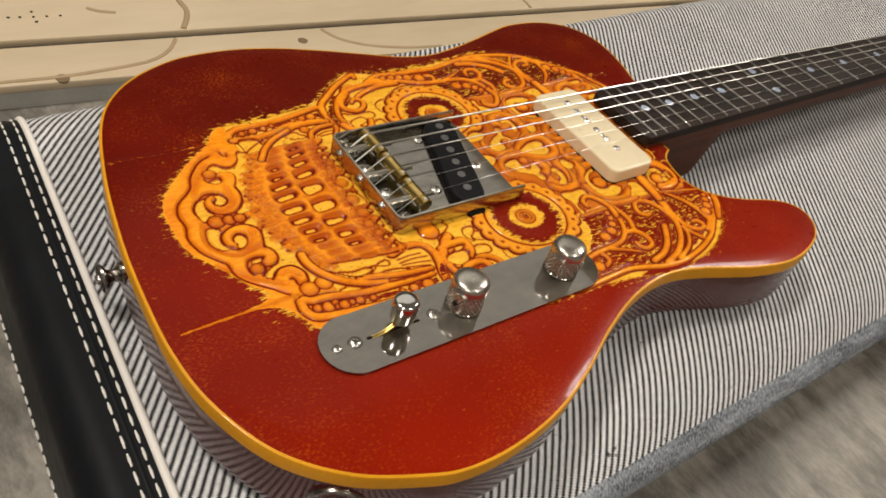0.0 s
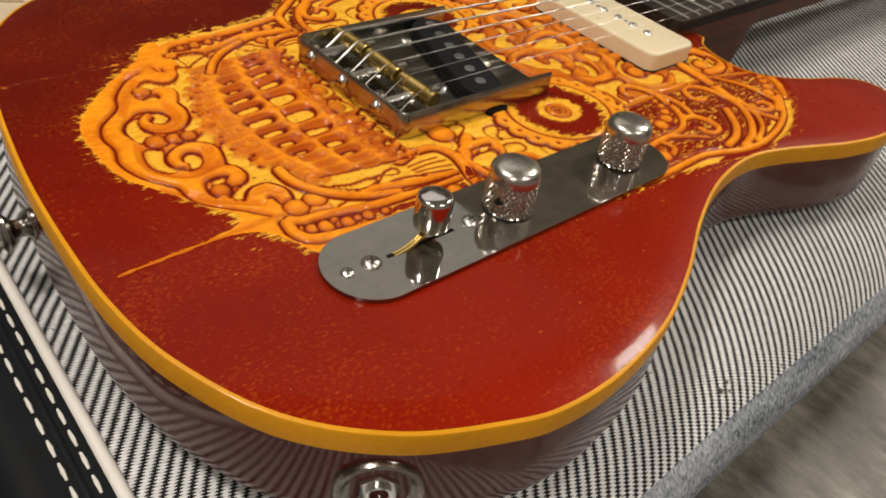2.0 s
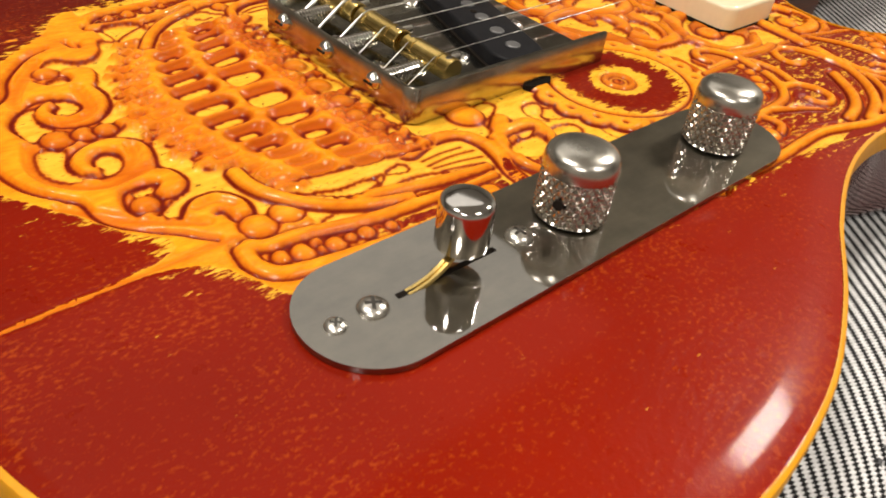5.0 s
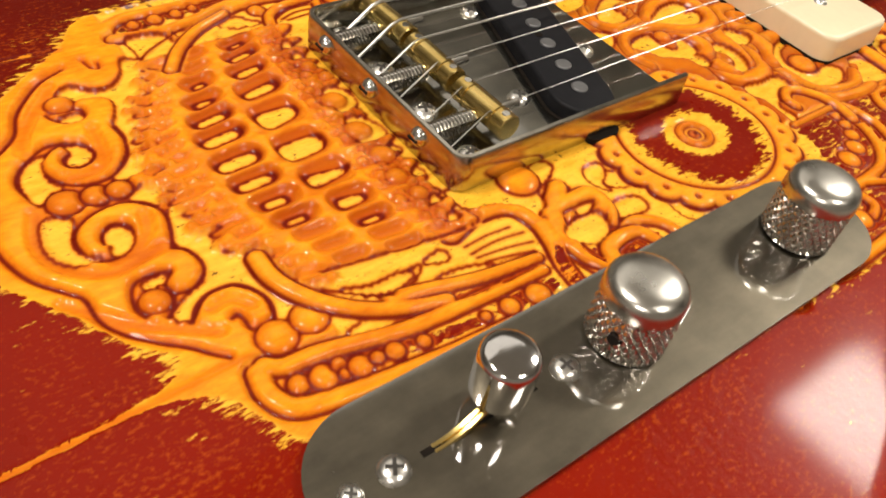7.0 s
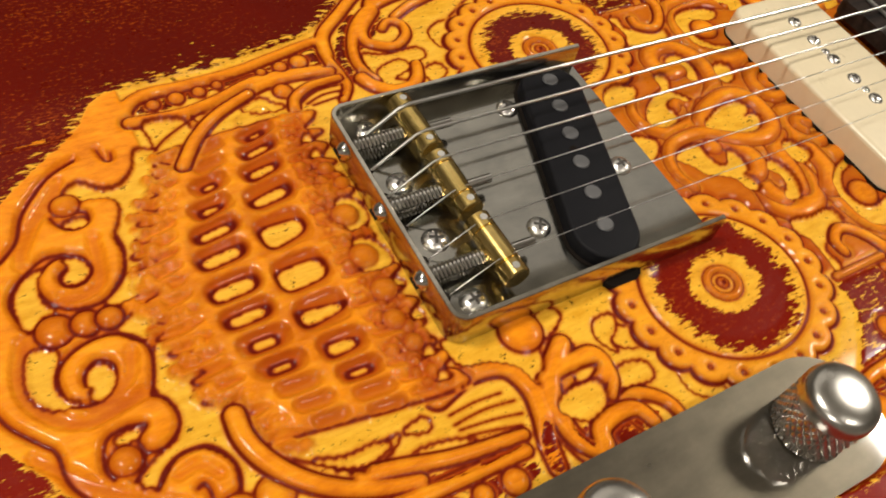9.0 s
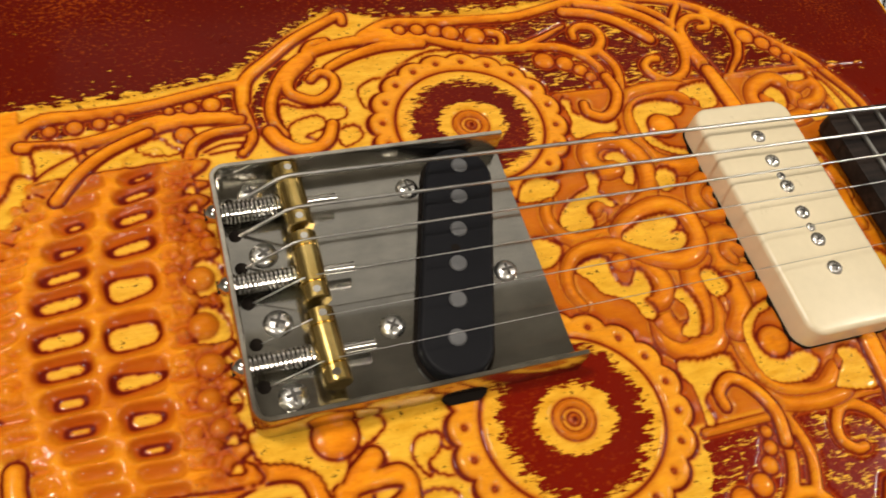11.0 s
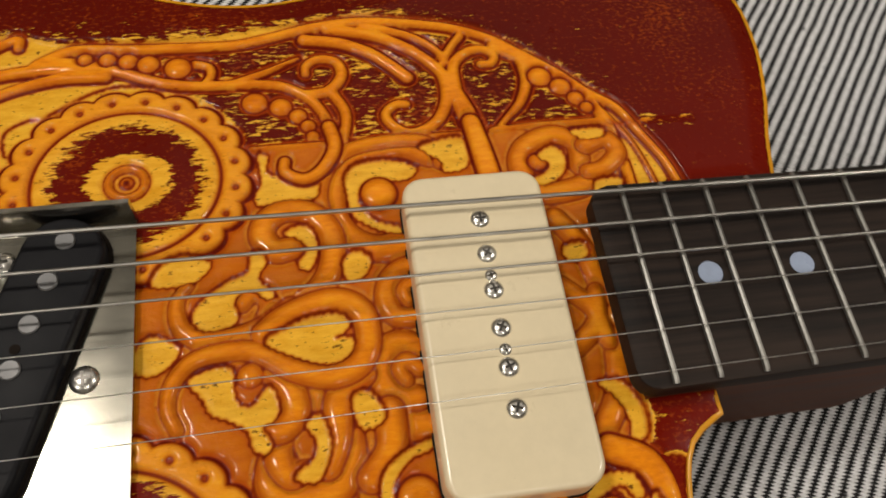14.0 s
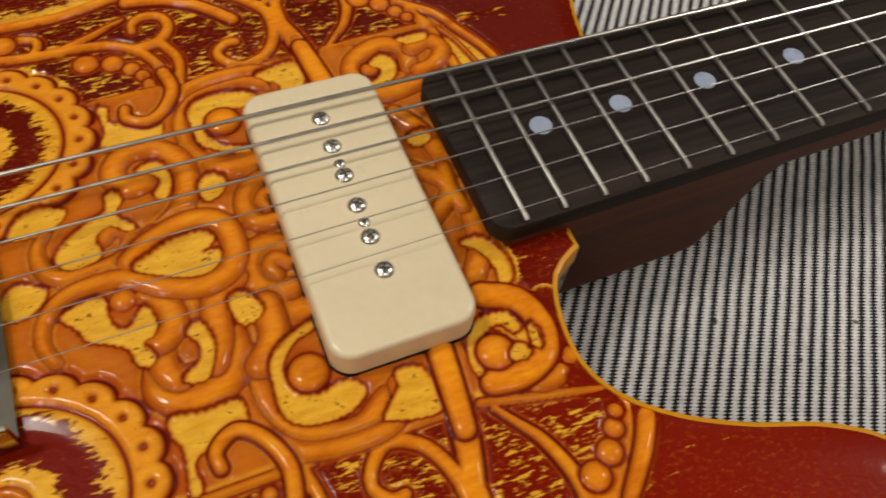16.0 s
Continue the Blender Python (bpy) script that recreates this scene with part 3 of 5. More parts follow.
def band(wide, pts, both=True, line=0.95, thin=0.7, brown=0.0, sharp=1.0):
    for p in each(pts, both):
        q = spline(p, 0.5)
        w = window(q, wide)
        d, at = far(q, w)
        half = wide / 2 * (1 - (1 - thin) * at ** 2)
        s = d / half
        edge = (s < 1.0 + line / half) & (s >= 1.0) & ~raised[w]
        if line:
            fall = np.clip(1.35 * (1 - np.abs(d - half - 0.3 * line) / (0.8 * line)), 0, 1)
            over(dark, w, edge, sharp * fall)
            over(level, w, edge, -1.1)
            over(ridge, w, edge, 0.0)
        m = s < 1.0
        joint = raised[w].copy()
        rim = sharp * np.clip(0.9 * (s - 0.82) / 0.18, 0, 0.8) if line else np.zeros(s.shape)
        over(dark, w, m, np.where(joint, np.minimum(dark[w], rim), rim))
        over(ridge, w, m, 1.0)
        over(amber, w, m, 1.0)
        tone = 0.1 + 0.9 * s ** 2 if line <= 0.8 else np.full(s.shape, brown)
        over(stain_shade, w, m, np.where(joint, np.minimum(stain_shade[w], tone), tone))
        top = 0.12 - 0.45 * s ** 5 - 0.12 * s ** 2 if line > 0.8 else 0.08 - 0.62 * s ** 2.8
        over(level, w, m, np.where(joint, np.maximum(level[w], top), top))
        over(raised, w, m, True)


def curl(wide, pts, both=True, line=0.75, thin=0.8):
    """A soft scroll of the middle panel: it lies over those cut before it, and turns brown along its edges."""
    fresh()
    band(wide, pts, both, line, thin, 0.0, 0.85)


def groove(wide, pts, both=True, deep=1.0):
    for p in each(pts, both):
        q = spline(p, 0.5)
        w = window(q, wide + 1)
        d, _ = far(q, w)
        m = d < wide
        over(dark, w, m, np.maximum(dark[w], deep * np.clip(1.25 * (1 - d / wide), 0, 1)))
        over(level, w, m, -0.9)


def pit(pts, both=True, line=1.2):
    """A field sunk to the pale floor, with a dark ragged edge."""
    for p in each(pts, both):
        q = spline(p, 0.6, True)
        q = q + 0.28 * np.sin(np.arange(len(q)) * 2.1)[:, None] * np.array([0.6, 1.0])
        w = window(q, 3)
        d, _ = far(q, w)
        m = within(q, w)
        out = np.where(m, -d, d) - 0.35
        m = out < 0
        rim = (out > -0.55) & (out < line)
        over(ridge, w, m, 0.0)
        over(amber, w, m | rim, 1.0)
        over(stain_shade, w, m, 0.0)
        over(dark, w, m, 0.0)
        over(level, w, m, -1.4)
        old = dark[w].copy()
        over(dark, w, rim, np.maximum(old, np.clip(1.1 - np.abs(out - 0.1) / 0.62, 0, 1)))


def beads(r, pts, both=True, line=0.8, brown=0.0):
    for p in each(pts, both):
        for c in p:
            w = window(c[None], r + 1.5)
            d, _ = far(c[None], w)
            m = d < r + line
            over(dark, w, m, np.clip(1.2 * (1 - np.abs(d - r - line / 3) / line), 0, 1) if line else 0.0)
            over(level, w, m, -0.9)
            m = d < r
            over(ridge, w, m, 1.0)
            over(amber, w, m, 1.0)
            over(stain_shade, w, m, brown + 0.45 * (d / r) ** 3)
            over(level, w, m, -0.75 + (0.9 if r < 2.4 else 0.72) * np.sqrt(np.clip(1 - (d / r) ** 2, 0, 1)))


def oval(cx, cy, a, b, n=64):
    t = np.arange(n) * 2 * math.pi / n
    return np.stack([cx + a * np.cos(t), cy + b * np.sin(t)], 1)


def panel():
    """The middle panel, from brow to crown, stained orange."""
    p = np.array([(60, -58), (178, -58), (176, -30), (186, 20), (186, 54.5), (60, 54.5)], float)
    w = window(p, 1)
    m = within(p, w)
    for field, v in ((ridge, 1.0), (amber, 1.0), (level, -0.6), (stain_shade, 0.7), (dark, 0.0)):
        over(field, w, m, v)


def chin_ground():
    """Chin and cheeks are all raised and stained; the pale floor shows only in the pits."""
    x = np.broadcast_to(CX[:, None], SHAPE)
    m = (base > 0.5) & (x < -70)
    for field, v in ((ridge, 1.0), (amber, 1.0), (level, -0.1), (stain_shade, 0.0), (dark, 0.0)):
        field[m] = v


def eye_ring():
    """Each eye: a scalloped collar with a pierced dot in every lobe, a plain ring, a red disc, and an amber rosette."""
    lobes = 20
    for ex, ey, a, b, ra, rb in ((57.2, 47.6, 31.5, 29.3, 18.6, 17.2), (54.8, -48.9, 33.0, 30.0, 19.5, 20.5)):
        w = window(oval(ex, ey, a, b, 90), 6)
        x, y = np.meshgrid(CX[w[0]], CY2[w[1]], indexing="ij")
        dx, dy = x - ex, y - ey
        ang = np.arctan2(dy / b, dx / a)
        rad = np.hypot(dx / a, dy / b)
        scallop = 0.925 + 0.085 * np.sqrt(np.abs(np.sin(ang * lobes / 2)))
        out = (rad - scallop) * 0.5 * (a + b)
        rim = (out >= -0.5) & (out < 1.5)
        m = rad < scallop
        for field, v in ((ridge, 0.7), (amber, 1.0), (stain_shade, 0.0), (dark, 0.0)):
            over(field, w, m, v)
        over(level, w, m, -0.1 - 0.5 * np.clip((rad - scallop + 0.05) / 0.05, 0, 1) ** 3)
        over(dark, w, rim, np.clip(1.2 - np.abs(out - 0.4) / 1.0, 0, 1))
        over(level, w, rim & ~m, -1.1)
        ring = np.abs(rad - 0.755) * 0.5 * (a + b)
        over(dark, w, ring < 0.9, np.clip(1.1 - ring / 0.8, 0, 1))
        over(level, w, ring < 0.9, -0.6)
        over(ridge, w, rad < 0.74, 0.25)
        over(level, w, rad < 0.73, -0.15 - 0.4 * np.clip((0.73 - rad) * 6, 0, 1))
        red_r = np.hypot(dx / ra, dy / rb)
        over(amber, w, red_r < 1.2, np.clip(0.10 + (red_r - 0.86) * 2.4, 0, 0.86))
        yel = np.hypot((dx - 0.5) / 10.5, dy / 8.6)
        over(amber, w, yel < 1.25, np.clip((1.25 - yel) * 2.4, 0, 1))
        over(ridge, w, red_r < 1.1, 0.1)
        for k in range(lobes):
            t = (k + 0.5) * 2 * math.pi / lobes
            beads(0.5, [(ex + a * 0.88 * math.cos(t), ey + b * 0.88 * math.sin(t))], False, 0.6)
        band(2.0, oval(ex, ey, 4.6, 4.4, 24).tolist() + [(ex + 4.6, ey)], False, 0.7, 1.0)
        beads(1.6, [(ex, ey)], False, 0.7)
        over(dark, window(np.array([(ex, ey)]), 0.8), slice(None), 0.9)


def cut_cell(cx, cy, a, b, turn, floor=None, deep=1.0, tone=0.75):
    """A sunk cell with sloping sides; with a floor (half length, half width, wedge) it is a tooth, pale at the bottom."""
    w = window(np.array([(cx, cy)]), max(a, b) + 3)
    x, y = np.meshgrid(CX[w[0]] - cx, CY2[w[1]] - cy, indexing="ij")
    u, v = x * math.cos(turn) + y * math.sin(turn), -x * math.sin(turn) + y * math.cos(turn)
    d = (np.abs(u) / a) ** 4.5 + (np.abs(v) / b) ** 3.2
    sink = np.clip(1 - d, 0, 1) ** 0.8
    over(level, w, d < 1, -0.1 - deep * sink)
    # shade of the hollow put into the colour, heavier and darker-edged on one side
    over(stain_shade, w, d < 1, tone * np.clip(0.15 + 0.95 * sink, 0, 1) * np.clip(1.0 + 0.45 * v / b, 0.4, 1.4))
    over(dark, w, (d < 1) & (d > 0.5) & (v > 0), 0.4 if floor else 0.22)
    if floor:
        fa, fb, wedge = floor
        r = ((np.abs(u) / fa) ** 4 + (np.abs(v) / (fb * (1 - wedge * u / fa))) ** 3) ** 0.28
        gap = (r - 1) * fb
        over(dark, w, gap < 1.1, np.clip(1.3 - np.clip(gap, 0, 9) / 0.85, 0, 1))
        inside = gap < -0.05
        for field, value in ((dark, 0.0), (ridge, 0.0), (stain_shade, 0.0), (level, -1.55)):
            over(field, w, inside, value)


def bow(k, y):
    """The curved bars of the grid of teeth, from the nose (0) to the chin (3)."""
    a, b, c = ((-26.5, 0.010, 0.0002), (-39.2, 0.046, 0.0017), (-55.6, 0.022, 0.0033), (-71.9, 0.030, 0.0064), (-81.5, 0.035, 0.0082))[k]
    return a + b * y + c * y * y


def teeth():
    """Two rows of teeth in a curved grid that ends in a fine net, with lumpy gums on either side."""
    rng = random.Random(4)
    rag = [(bow(4, y) + (2.3 if k % 2 else -2.0) + rng.uniform(-0.9, 0.9), y + rng.uniform(-0.5, 0.5)) for k, y in enumerate(np.arange(-40, 46, 2.3))]
    back = [(bow(0, y) + (1.8 if k % 2 else -1.4) + rng.uniform(-0.9, 0.9), y + rng.uniform(-0.6, 0.6)) for k, y in enumerate(np.arange(46, -46, -2.7))]
    p = np.array(rag + back, float)
    q = spline(p, 0.6, True)
    w = window(q, 2)
    m = within(q, w)
    d, _ = far(q, w)
    over(dark, w, d < 1.3, np.clip(1.3 * (1 - d / 1.3), 0, 1))
    over(level, w, d < 1.3, -1.0)
    rough = blur(np.random.default_rng(8).standard_normal(m.shape), 1.9)
    rough /= rough.std()
    for field, v in ((ridge, 1.0), (amber, 1.0), (level, 0.13 * rough), (stain_shade, np.clip(0.22 - 0.2 * rough, 0, 0.7))):
        over(field, w, m, v)
    over(dark, w, m, np.clip(0.8 - d / 0.8, 0, 1))
    tilt = lambda y: 0.10 + 0.0045 * y
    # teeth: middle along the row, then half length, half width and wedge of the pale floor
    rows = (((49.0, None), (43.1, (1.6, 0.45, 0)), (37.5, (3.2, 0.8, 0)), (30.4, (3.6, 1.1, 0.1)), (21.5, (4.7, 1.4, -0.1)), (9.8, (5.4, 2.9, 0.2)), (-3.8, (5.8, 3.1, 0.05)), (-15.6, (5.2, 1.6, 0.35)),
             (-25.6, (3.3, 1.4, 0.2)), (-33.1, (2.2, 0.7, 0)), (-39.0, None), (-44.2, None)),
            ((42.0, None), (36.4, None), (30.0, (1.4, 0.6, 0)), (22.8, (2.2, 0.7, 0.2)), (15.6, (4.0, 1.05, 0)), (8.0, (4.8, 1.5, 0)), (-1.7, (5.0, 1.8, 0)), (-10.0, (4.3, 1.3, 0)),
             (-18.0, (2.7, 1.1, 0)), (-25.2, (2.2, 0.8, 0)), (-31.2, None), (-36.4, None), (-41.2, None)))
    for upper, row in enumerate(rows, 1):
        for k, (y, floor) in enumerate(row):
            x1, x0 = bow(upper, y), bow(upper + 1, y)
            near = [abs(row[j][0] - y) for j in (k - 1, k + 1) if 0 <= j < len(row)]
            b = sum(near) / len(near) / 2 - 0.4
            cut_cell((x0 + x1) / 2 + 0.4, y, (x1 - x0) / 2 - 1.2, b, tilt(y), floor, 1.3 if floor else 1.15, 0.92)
    # gums: a comb of bars with rough hollows between them, lumpy all over
    for upper, lower, pace, edge in ((3, 4, 4.1, 3.2), (0, 1, 4.4, -0.6)):
        for k in range(-12, 13):
            y = k * pace + rng.uniform(-0.4, 0.4)
            if abs(y) > 45:
                continue
            x1, x0 = bow(upper, y) - 1.4, bow(lower, y) - edge + rng.uniform(-0.8, 0.8)
            lean = tilt(y) * (x1 - x0) * 0.5
            mid = (x0 + x1) / 2 + rng.uniform(-1.2, 1.2)
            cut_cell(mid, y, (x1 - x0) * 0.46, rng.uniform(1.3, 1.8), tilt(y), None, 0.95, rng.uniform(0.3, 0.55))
            groove(rng.uniform(0.5, 0.8), [(x0, y - lean), (mid, y + rng.uniform(-0.5, 0.5)), (x1, y + lean)], False, rng.uniform(0.25, 0.6))
            for f in (0.12, 0.34, 0.58, 0.82):
                c = (x0 + (x1 - x0) * (f + rng.uniform(-0.08, 0.08)), y + rng.choice((0.0, 0.5, 0.5)) * pace + rng.uniform(-0.5, 0.5))
                beads(rng.uniform(0.9, 1.9), [c], False, 0.0, rng.uniform(0.1, 0.5))
    for k in range(90):
        y = rng.uniform(-44, 44)
        beads(rng.uniform(0.8, 1.9), [(rng.uniform(bow(1, y) + 2.5, -26.5), y)], False, 0.25, rng.uniform(0.2, 0.7))
    for pts in ([(-30.5, 13), (-27, 14), (-24.5, 11), (-24.5, 6), (-28, 4), (-31, 5)], [(-31.5, 0), (-28, 0), (-25, -4), (-25, -9), (-30, -9.5), (-33, -7.5)], [(-27.5, -15.5), (-26, -13.5), (-25, -16)], [(-27.5, -25), (-25.5, -23.5), (-25, -26.5)]):
        pit(pts, False, 0.4)
    for x, y, r in ((-29.8, 9, 3.4), (-30.8, -4.5, 3.5), (-30.5, -15.5, 3.3), (-32, -24, 2.8), (-30.5, -31.5, 2.4), (-26, 19, 2.0), (-28, 25, 2.2)):
        beads(r, [(x, y)], False, 0.4, 0.35)
    for y in (36, 30, -36, -43):
        pit([(-30 + 0.5 * k, y + 1.0 * math.sin(k)) for k in (0, 3, 6)] + [(-28, y + 2.2)], False, 0.8)


# ground of the carving
ground([(-124, 3), (-122, 20), (-112, 34), (-98, 47), (-84, 58), (-76, 68), (-62, 70.5), (-40, 71.5), (-13, 76), (0, 84), (12, 94), (24, 99.5), (40, 95.5), (74, 95), (106, 98.5), (124, 100), (141, 97), (157, 90), (172, 80), (188, 64), (197, 46), (199, 30)], [(-124, 3), (-122, -14), (-112, -30), (-106, -41), (-99.5, -48.5), (-104, -53), (-113, -55), (-104, -57), (-96, -61), (-92, -69), (-86, -77), (-62, -80), (-13, -90), (8, -101), (28, -104.5), (50, -106), (66, -107.5), (111, -114), (138, -113), (158, -107), (178, -93), (187, -79), (184, -62), (177, -50), (176, -30)])
# red fields left between the strokes
red_zone([(30.5, 87), (50, 91), (73.5, 90), (89.5, 91), (105.5, 93.5), (122.5, 95), (139, 92.5), (152.5, 88.5), (163.5, 83), (174, 73), (184, 62.5), (187, 54.5), (150.5, 54.5), (109.5, 54), (88.5, 54), (85.5, 63), (79.5, 70), (70.5, 76), (58, 78.5), (43, 83)])
red_zone([(-68, 61.5), (-63, 65), (-45.5, 65.5), (-25.5, 67), (-12, 70.5), (-11.5, 63), (-26, 63), (-46, 62), (-60.5, 59), (-66, 60)], both=False)
red_zone([(-0.5, 77.5), (5, 81), (15, 77.5), (-2, 59.5), (-8.5, 52), (-8.5, 62.5)], both=False)
# outline
fresh()
band(3.8, [(-9.5, 66), (-7, 74.5), (1.5, 82), (10, 89), (18.5, 94), (26.5, 98), (27, 95)])
band(3.42, [(32, 88), (35, 90), (42.5, 93), (57.5, 92), (73.5, 91.5), (86, 91.5), (96, 93.5), (106, 96), (116, 97.5), (126, 97.5), (139.5, 95.5), (149.5, 93), (159.5, 88.5), (168.5, 81.5), (177.5, 74), (184.5, 66.5), (192, 60), (196.5, 51), (201, 41.5), (204, 31)])
band(3.8, [(160.5, 85.5), (169, 79), (178.5, 71), (185.5, 61.5), (188.5, 52.5), (189.5, 43), (190, 33.5)])
band(0.94, [(188, 59.5), (193.5, 48.5), (196.5, 37), (197.5, 31.5)], True, 0.8, 1.0)
band(3.8, [(-74, 46.5), (-72, 56.5), (-69, 63.5), (-63, 66.5), (-53, 66.5), (-37.5, 67.5), (-25, 70), (-12.5, 72.5), (-8.5, 71.5)], both=False)
band(3.04, [(-9, 72.5), (-10, 65), (-9, 57.5), (-9, 52), (-12.5, 47)], both=False)
# brow
band(3.42, [(33, 88), (42.5, 88.5), (52, 85.5), (59.5, 82), (67.5, 79), (76.5, 77.5), (89, 77), (98.5, 75.5), (106, 70), (110, 62), (111, 54), (107.5, 47.5), (102.5, 44.5), (97.5, 47), (97.5, 50.5)])
band(2.34, [(84.5, 77.5), (94, 81), (103.5, 85.5)], True, 1.2, 0.3)
band(2.73, [(74.5, 85.5), (78.5, 84), (79, 81), (77.5, 78.5)], True, 1.3, 0.8)
band(3.42, [(104.5, 72), (111, 73), (115, 78), (114, 83), (109, 84.5), (105.5, 82.5), (105, 79.5)])
band(3.04, [(112, 72), (115, 65), (114, 57.5), (112, 53.5)])
band(3.8, [(52.5, 86.5), (31.5, 86.5), (16, 83.5), (6.5, 77.5), (1, 70), (-2, 61.5), (-1, 54.5), (4, 47.5)])
band(3.42, [(13, 80.5), (6, 73.5), (4.5, 68.5), (7, 65.5), (12.5, 63.5), (18, 67), (19, 72), (15.5, 74.5), (12, 72)])
band(3.8, [(50.5, 83), (38, 83), (26.5, 80), (18.5, 76)])
band(2.34, [(12.5, 83.5), (15, 86.5), (20, 87.5)], True, 1.3, 0.8)
pit([(27, 59), (26, 66), (31, 69.5), (35.5, 70), (43.5, 75.5), (52.5, 79), (63.5, 78), (54, 76.5), (46, 73.5), (38, 72), (33, 66.5), (31.5, 63)])
pit([(1.5, 63), (8, 61), (18.5, 61), (19.5, 57), (14, 56), (10, 57.5), (5.5, 54), (1.5, 55)])
pit([(16.5, 51), (21.5, 52.5), (22.5, 48.5), (17, 46)])
beads(2, [(45, 89.5)])
beads(2.3, [(51, 89)])
beads(2.6, [(56.5, 88)])
beads(3, [(62, 86.5)])
beads(3.6, [(70, 84.5)])
beads(3.4, [(90.5, 70.5)])
beads(3, [(97.5, 68.5)])
beads(2.4, [(102, 65)])
beads(2, [(104.5, 61.5)])
beads(1.7, [(105.5, 58)])
# crown
band(3.9, [(105.5, 92), (115.5, 90), (123.5, 86), (129.5, 80.5), (133.5, 76)], True, 1.4, 1.0)
band(7.02, [(151.5, 42.5), (150.5, 49.5), (149.5, 57.5), (147.5, 66), (144.5, 75.5)], True, 1.3, 0.5)
band(3.8, [(112.5, 95.5), (125.5, 92), (135, 86.5), (141, 80.5), (144, 75), (143.5, 66.5), (139.5, 59.5), (132.5, 56.5), (127.5, 59.5), (126, 63.5), (129, 66.5), (132, 66.5)])
band(2.73, [(122.5, 96), (135.5, 91.5), (143, 85.5), (145, 80.5)], True, 1.3, 0.8)
band(2.5, [(151, 90), (147, 85), (144.5, 80)], True, 1.3, 0.8)
band(3.42, [(147, 71), (147.5, 79), (151.5, 83.5), (156.5, 84.5), (160, 82), (158.5, 79), (155.5, 79)])
band(3.9, [(162.5, 85.5), (167, 81.5), (168, 73), (165, 65), (161, 60.5), (157.5, 57)], True, 1.3, 0.35)
beads(3.4, [(172, 73)])
beads(3, [(177.5, 69)])
beads(2.4, [(181, 64.5)])
beads(1.9, [(183.5, 61)])
band(2.03, [(88.5, 55), (109.5, 55), (131.5, 55), (148, 55)], True, 0.8, 1.0)
band(2.03, [(155, 55.5), (167.5, 56), (186, 56)], True, 0.8, 1.0)
# middle panel
fresh()
panel()
eye_ring()
curl(7.6, [(126.5, 23), (119, 22), (112.5, 25.5), (109, 32), (109, 39.5), (111.5, 46), (118.5, 51), (128, 52.5), (136, 48.5)], True, 0.75, 0.85)
curl(4.4, [(107, 29.5), (105.5, 39), (108.5, 47.5), (115.5, 53), (128.5, 54.5), (137, 52.5), (139, 46)], True, 0.75, 0.85)
# curls round the heart
curl(8.8, [(91, -29), (90.5, -34), (96.5, -38.5), (103, -36), (106.5, -30), (106, -22), (103, -16), (98.5, -12)], False, 0.8, 0.85)
curl(6.8, [(91.5, -22.5), (91.5, -28.5), (94, -32.5), (97, -31)], False, 0.7, 0.6)
curl(6.6, [(125, -5.5), (121, -4), (116.5, -6.5), (115.5, -12.5), (118.5, -17), (124, -18)], False, 0.75, 0.9)
curl(5.6, [(130, 14), (126, 16), (121.5, 13.5), (119.5, 8), (121.5, 3), (126.5, 2.5)], False, 0.75, 0.9)
curl(3.6, [(128.5, 8.5), (126.5, 11.5), (124, 9.5), (125, 6.5)], False, 0.75, 0.8)
curl(3.8, [(125.5, -11), (122.5, -8.5), (120.5, -10.5), (122, -13.5)], False, 0.75, 0.8)
curl(7.4, [(117, -20.5), (116.5, -29), (111.5, -35)], False, 0.75, 0.9)
curl(7.0, [(82, -4), (88.5, -5.5), (94, -10.5), (96, -17.5), (93, -21.5), (89.5, -22)], False, 0.75, 0.8)
curl(7.0, [(111.5, -10.5), (106, -16), (104.5, -25), (102, -31)], False, 0.75, 0.9)
curl(6.6, [(97.5, 24.5), (93.5, 24), (90.5, 28.5), (92, 33), (97, 35.5), (103, 34), (107.5, 28), (107.5, 20), (104.5, 13.5), (99, 9), (91, 4.5)], False, 0.75, 0.85)
curl(5.0, [(90, 5.5), (91.5, 9), (90, 12), (87, 12.5), (85, 10)], False, 0.75, 0.7)
curl(6.2, [(96.5, 8), (89.5, 3.5), (82, 1.5), (75.5, 2), (71, 5), (69.5, 9.5), (70, 13.5), (72.5, 17)], False, 0.75, 0.4)
curl(6.6, [(90, 2), (94.5, 5.5), (102.5, 8.5), (109, 8.5), (113.5, 4.5), (114, -3), (111, -8.5), (104.5, -10.5), (96.5, -8), (88, -2.5), (80.5, -1.5), (73, -3), (68.5, -8), (67.5, -14), (69.5, -19)], False, 0.75, 0.45)
curl(6.6, [(181.5, 37.5), (174, 34.5), (165, 34), (161, 38.5), (160.5, 45), (164, 50), (171.5, 52.5), (177.5, 49), (177, 41.5)], True, 0.75, 0.85)
curl(5.5, [(180, 48), (186, 50), (188.5, 45), (184, 40.5), (179, 39.5)], True, 0.75, 0.85)
curl(6.0, [(166.5, 26), (170, 20.5), (172.5, 14), (174, 2.5)], True, 0.75, 0.85)
curl(5.0, [(164, 6.5), (170.5, -0.5), (172.5, -9.5)], True, 0.75, 0.85)
beads(2.6, [(165.5, 44)])
pit([(90.5, 53.5), (93, 52.5), (92.5, 48), (97, 45.5), (104.5, 45.5), (105, 39), (97, 39), (90, 38), (89.5, 41.5), (91, 44), (91, 48)])
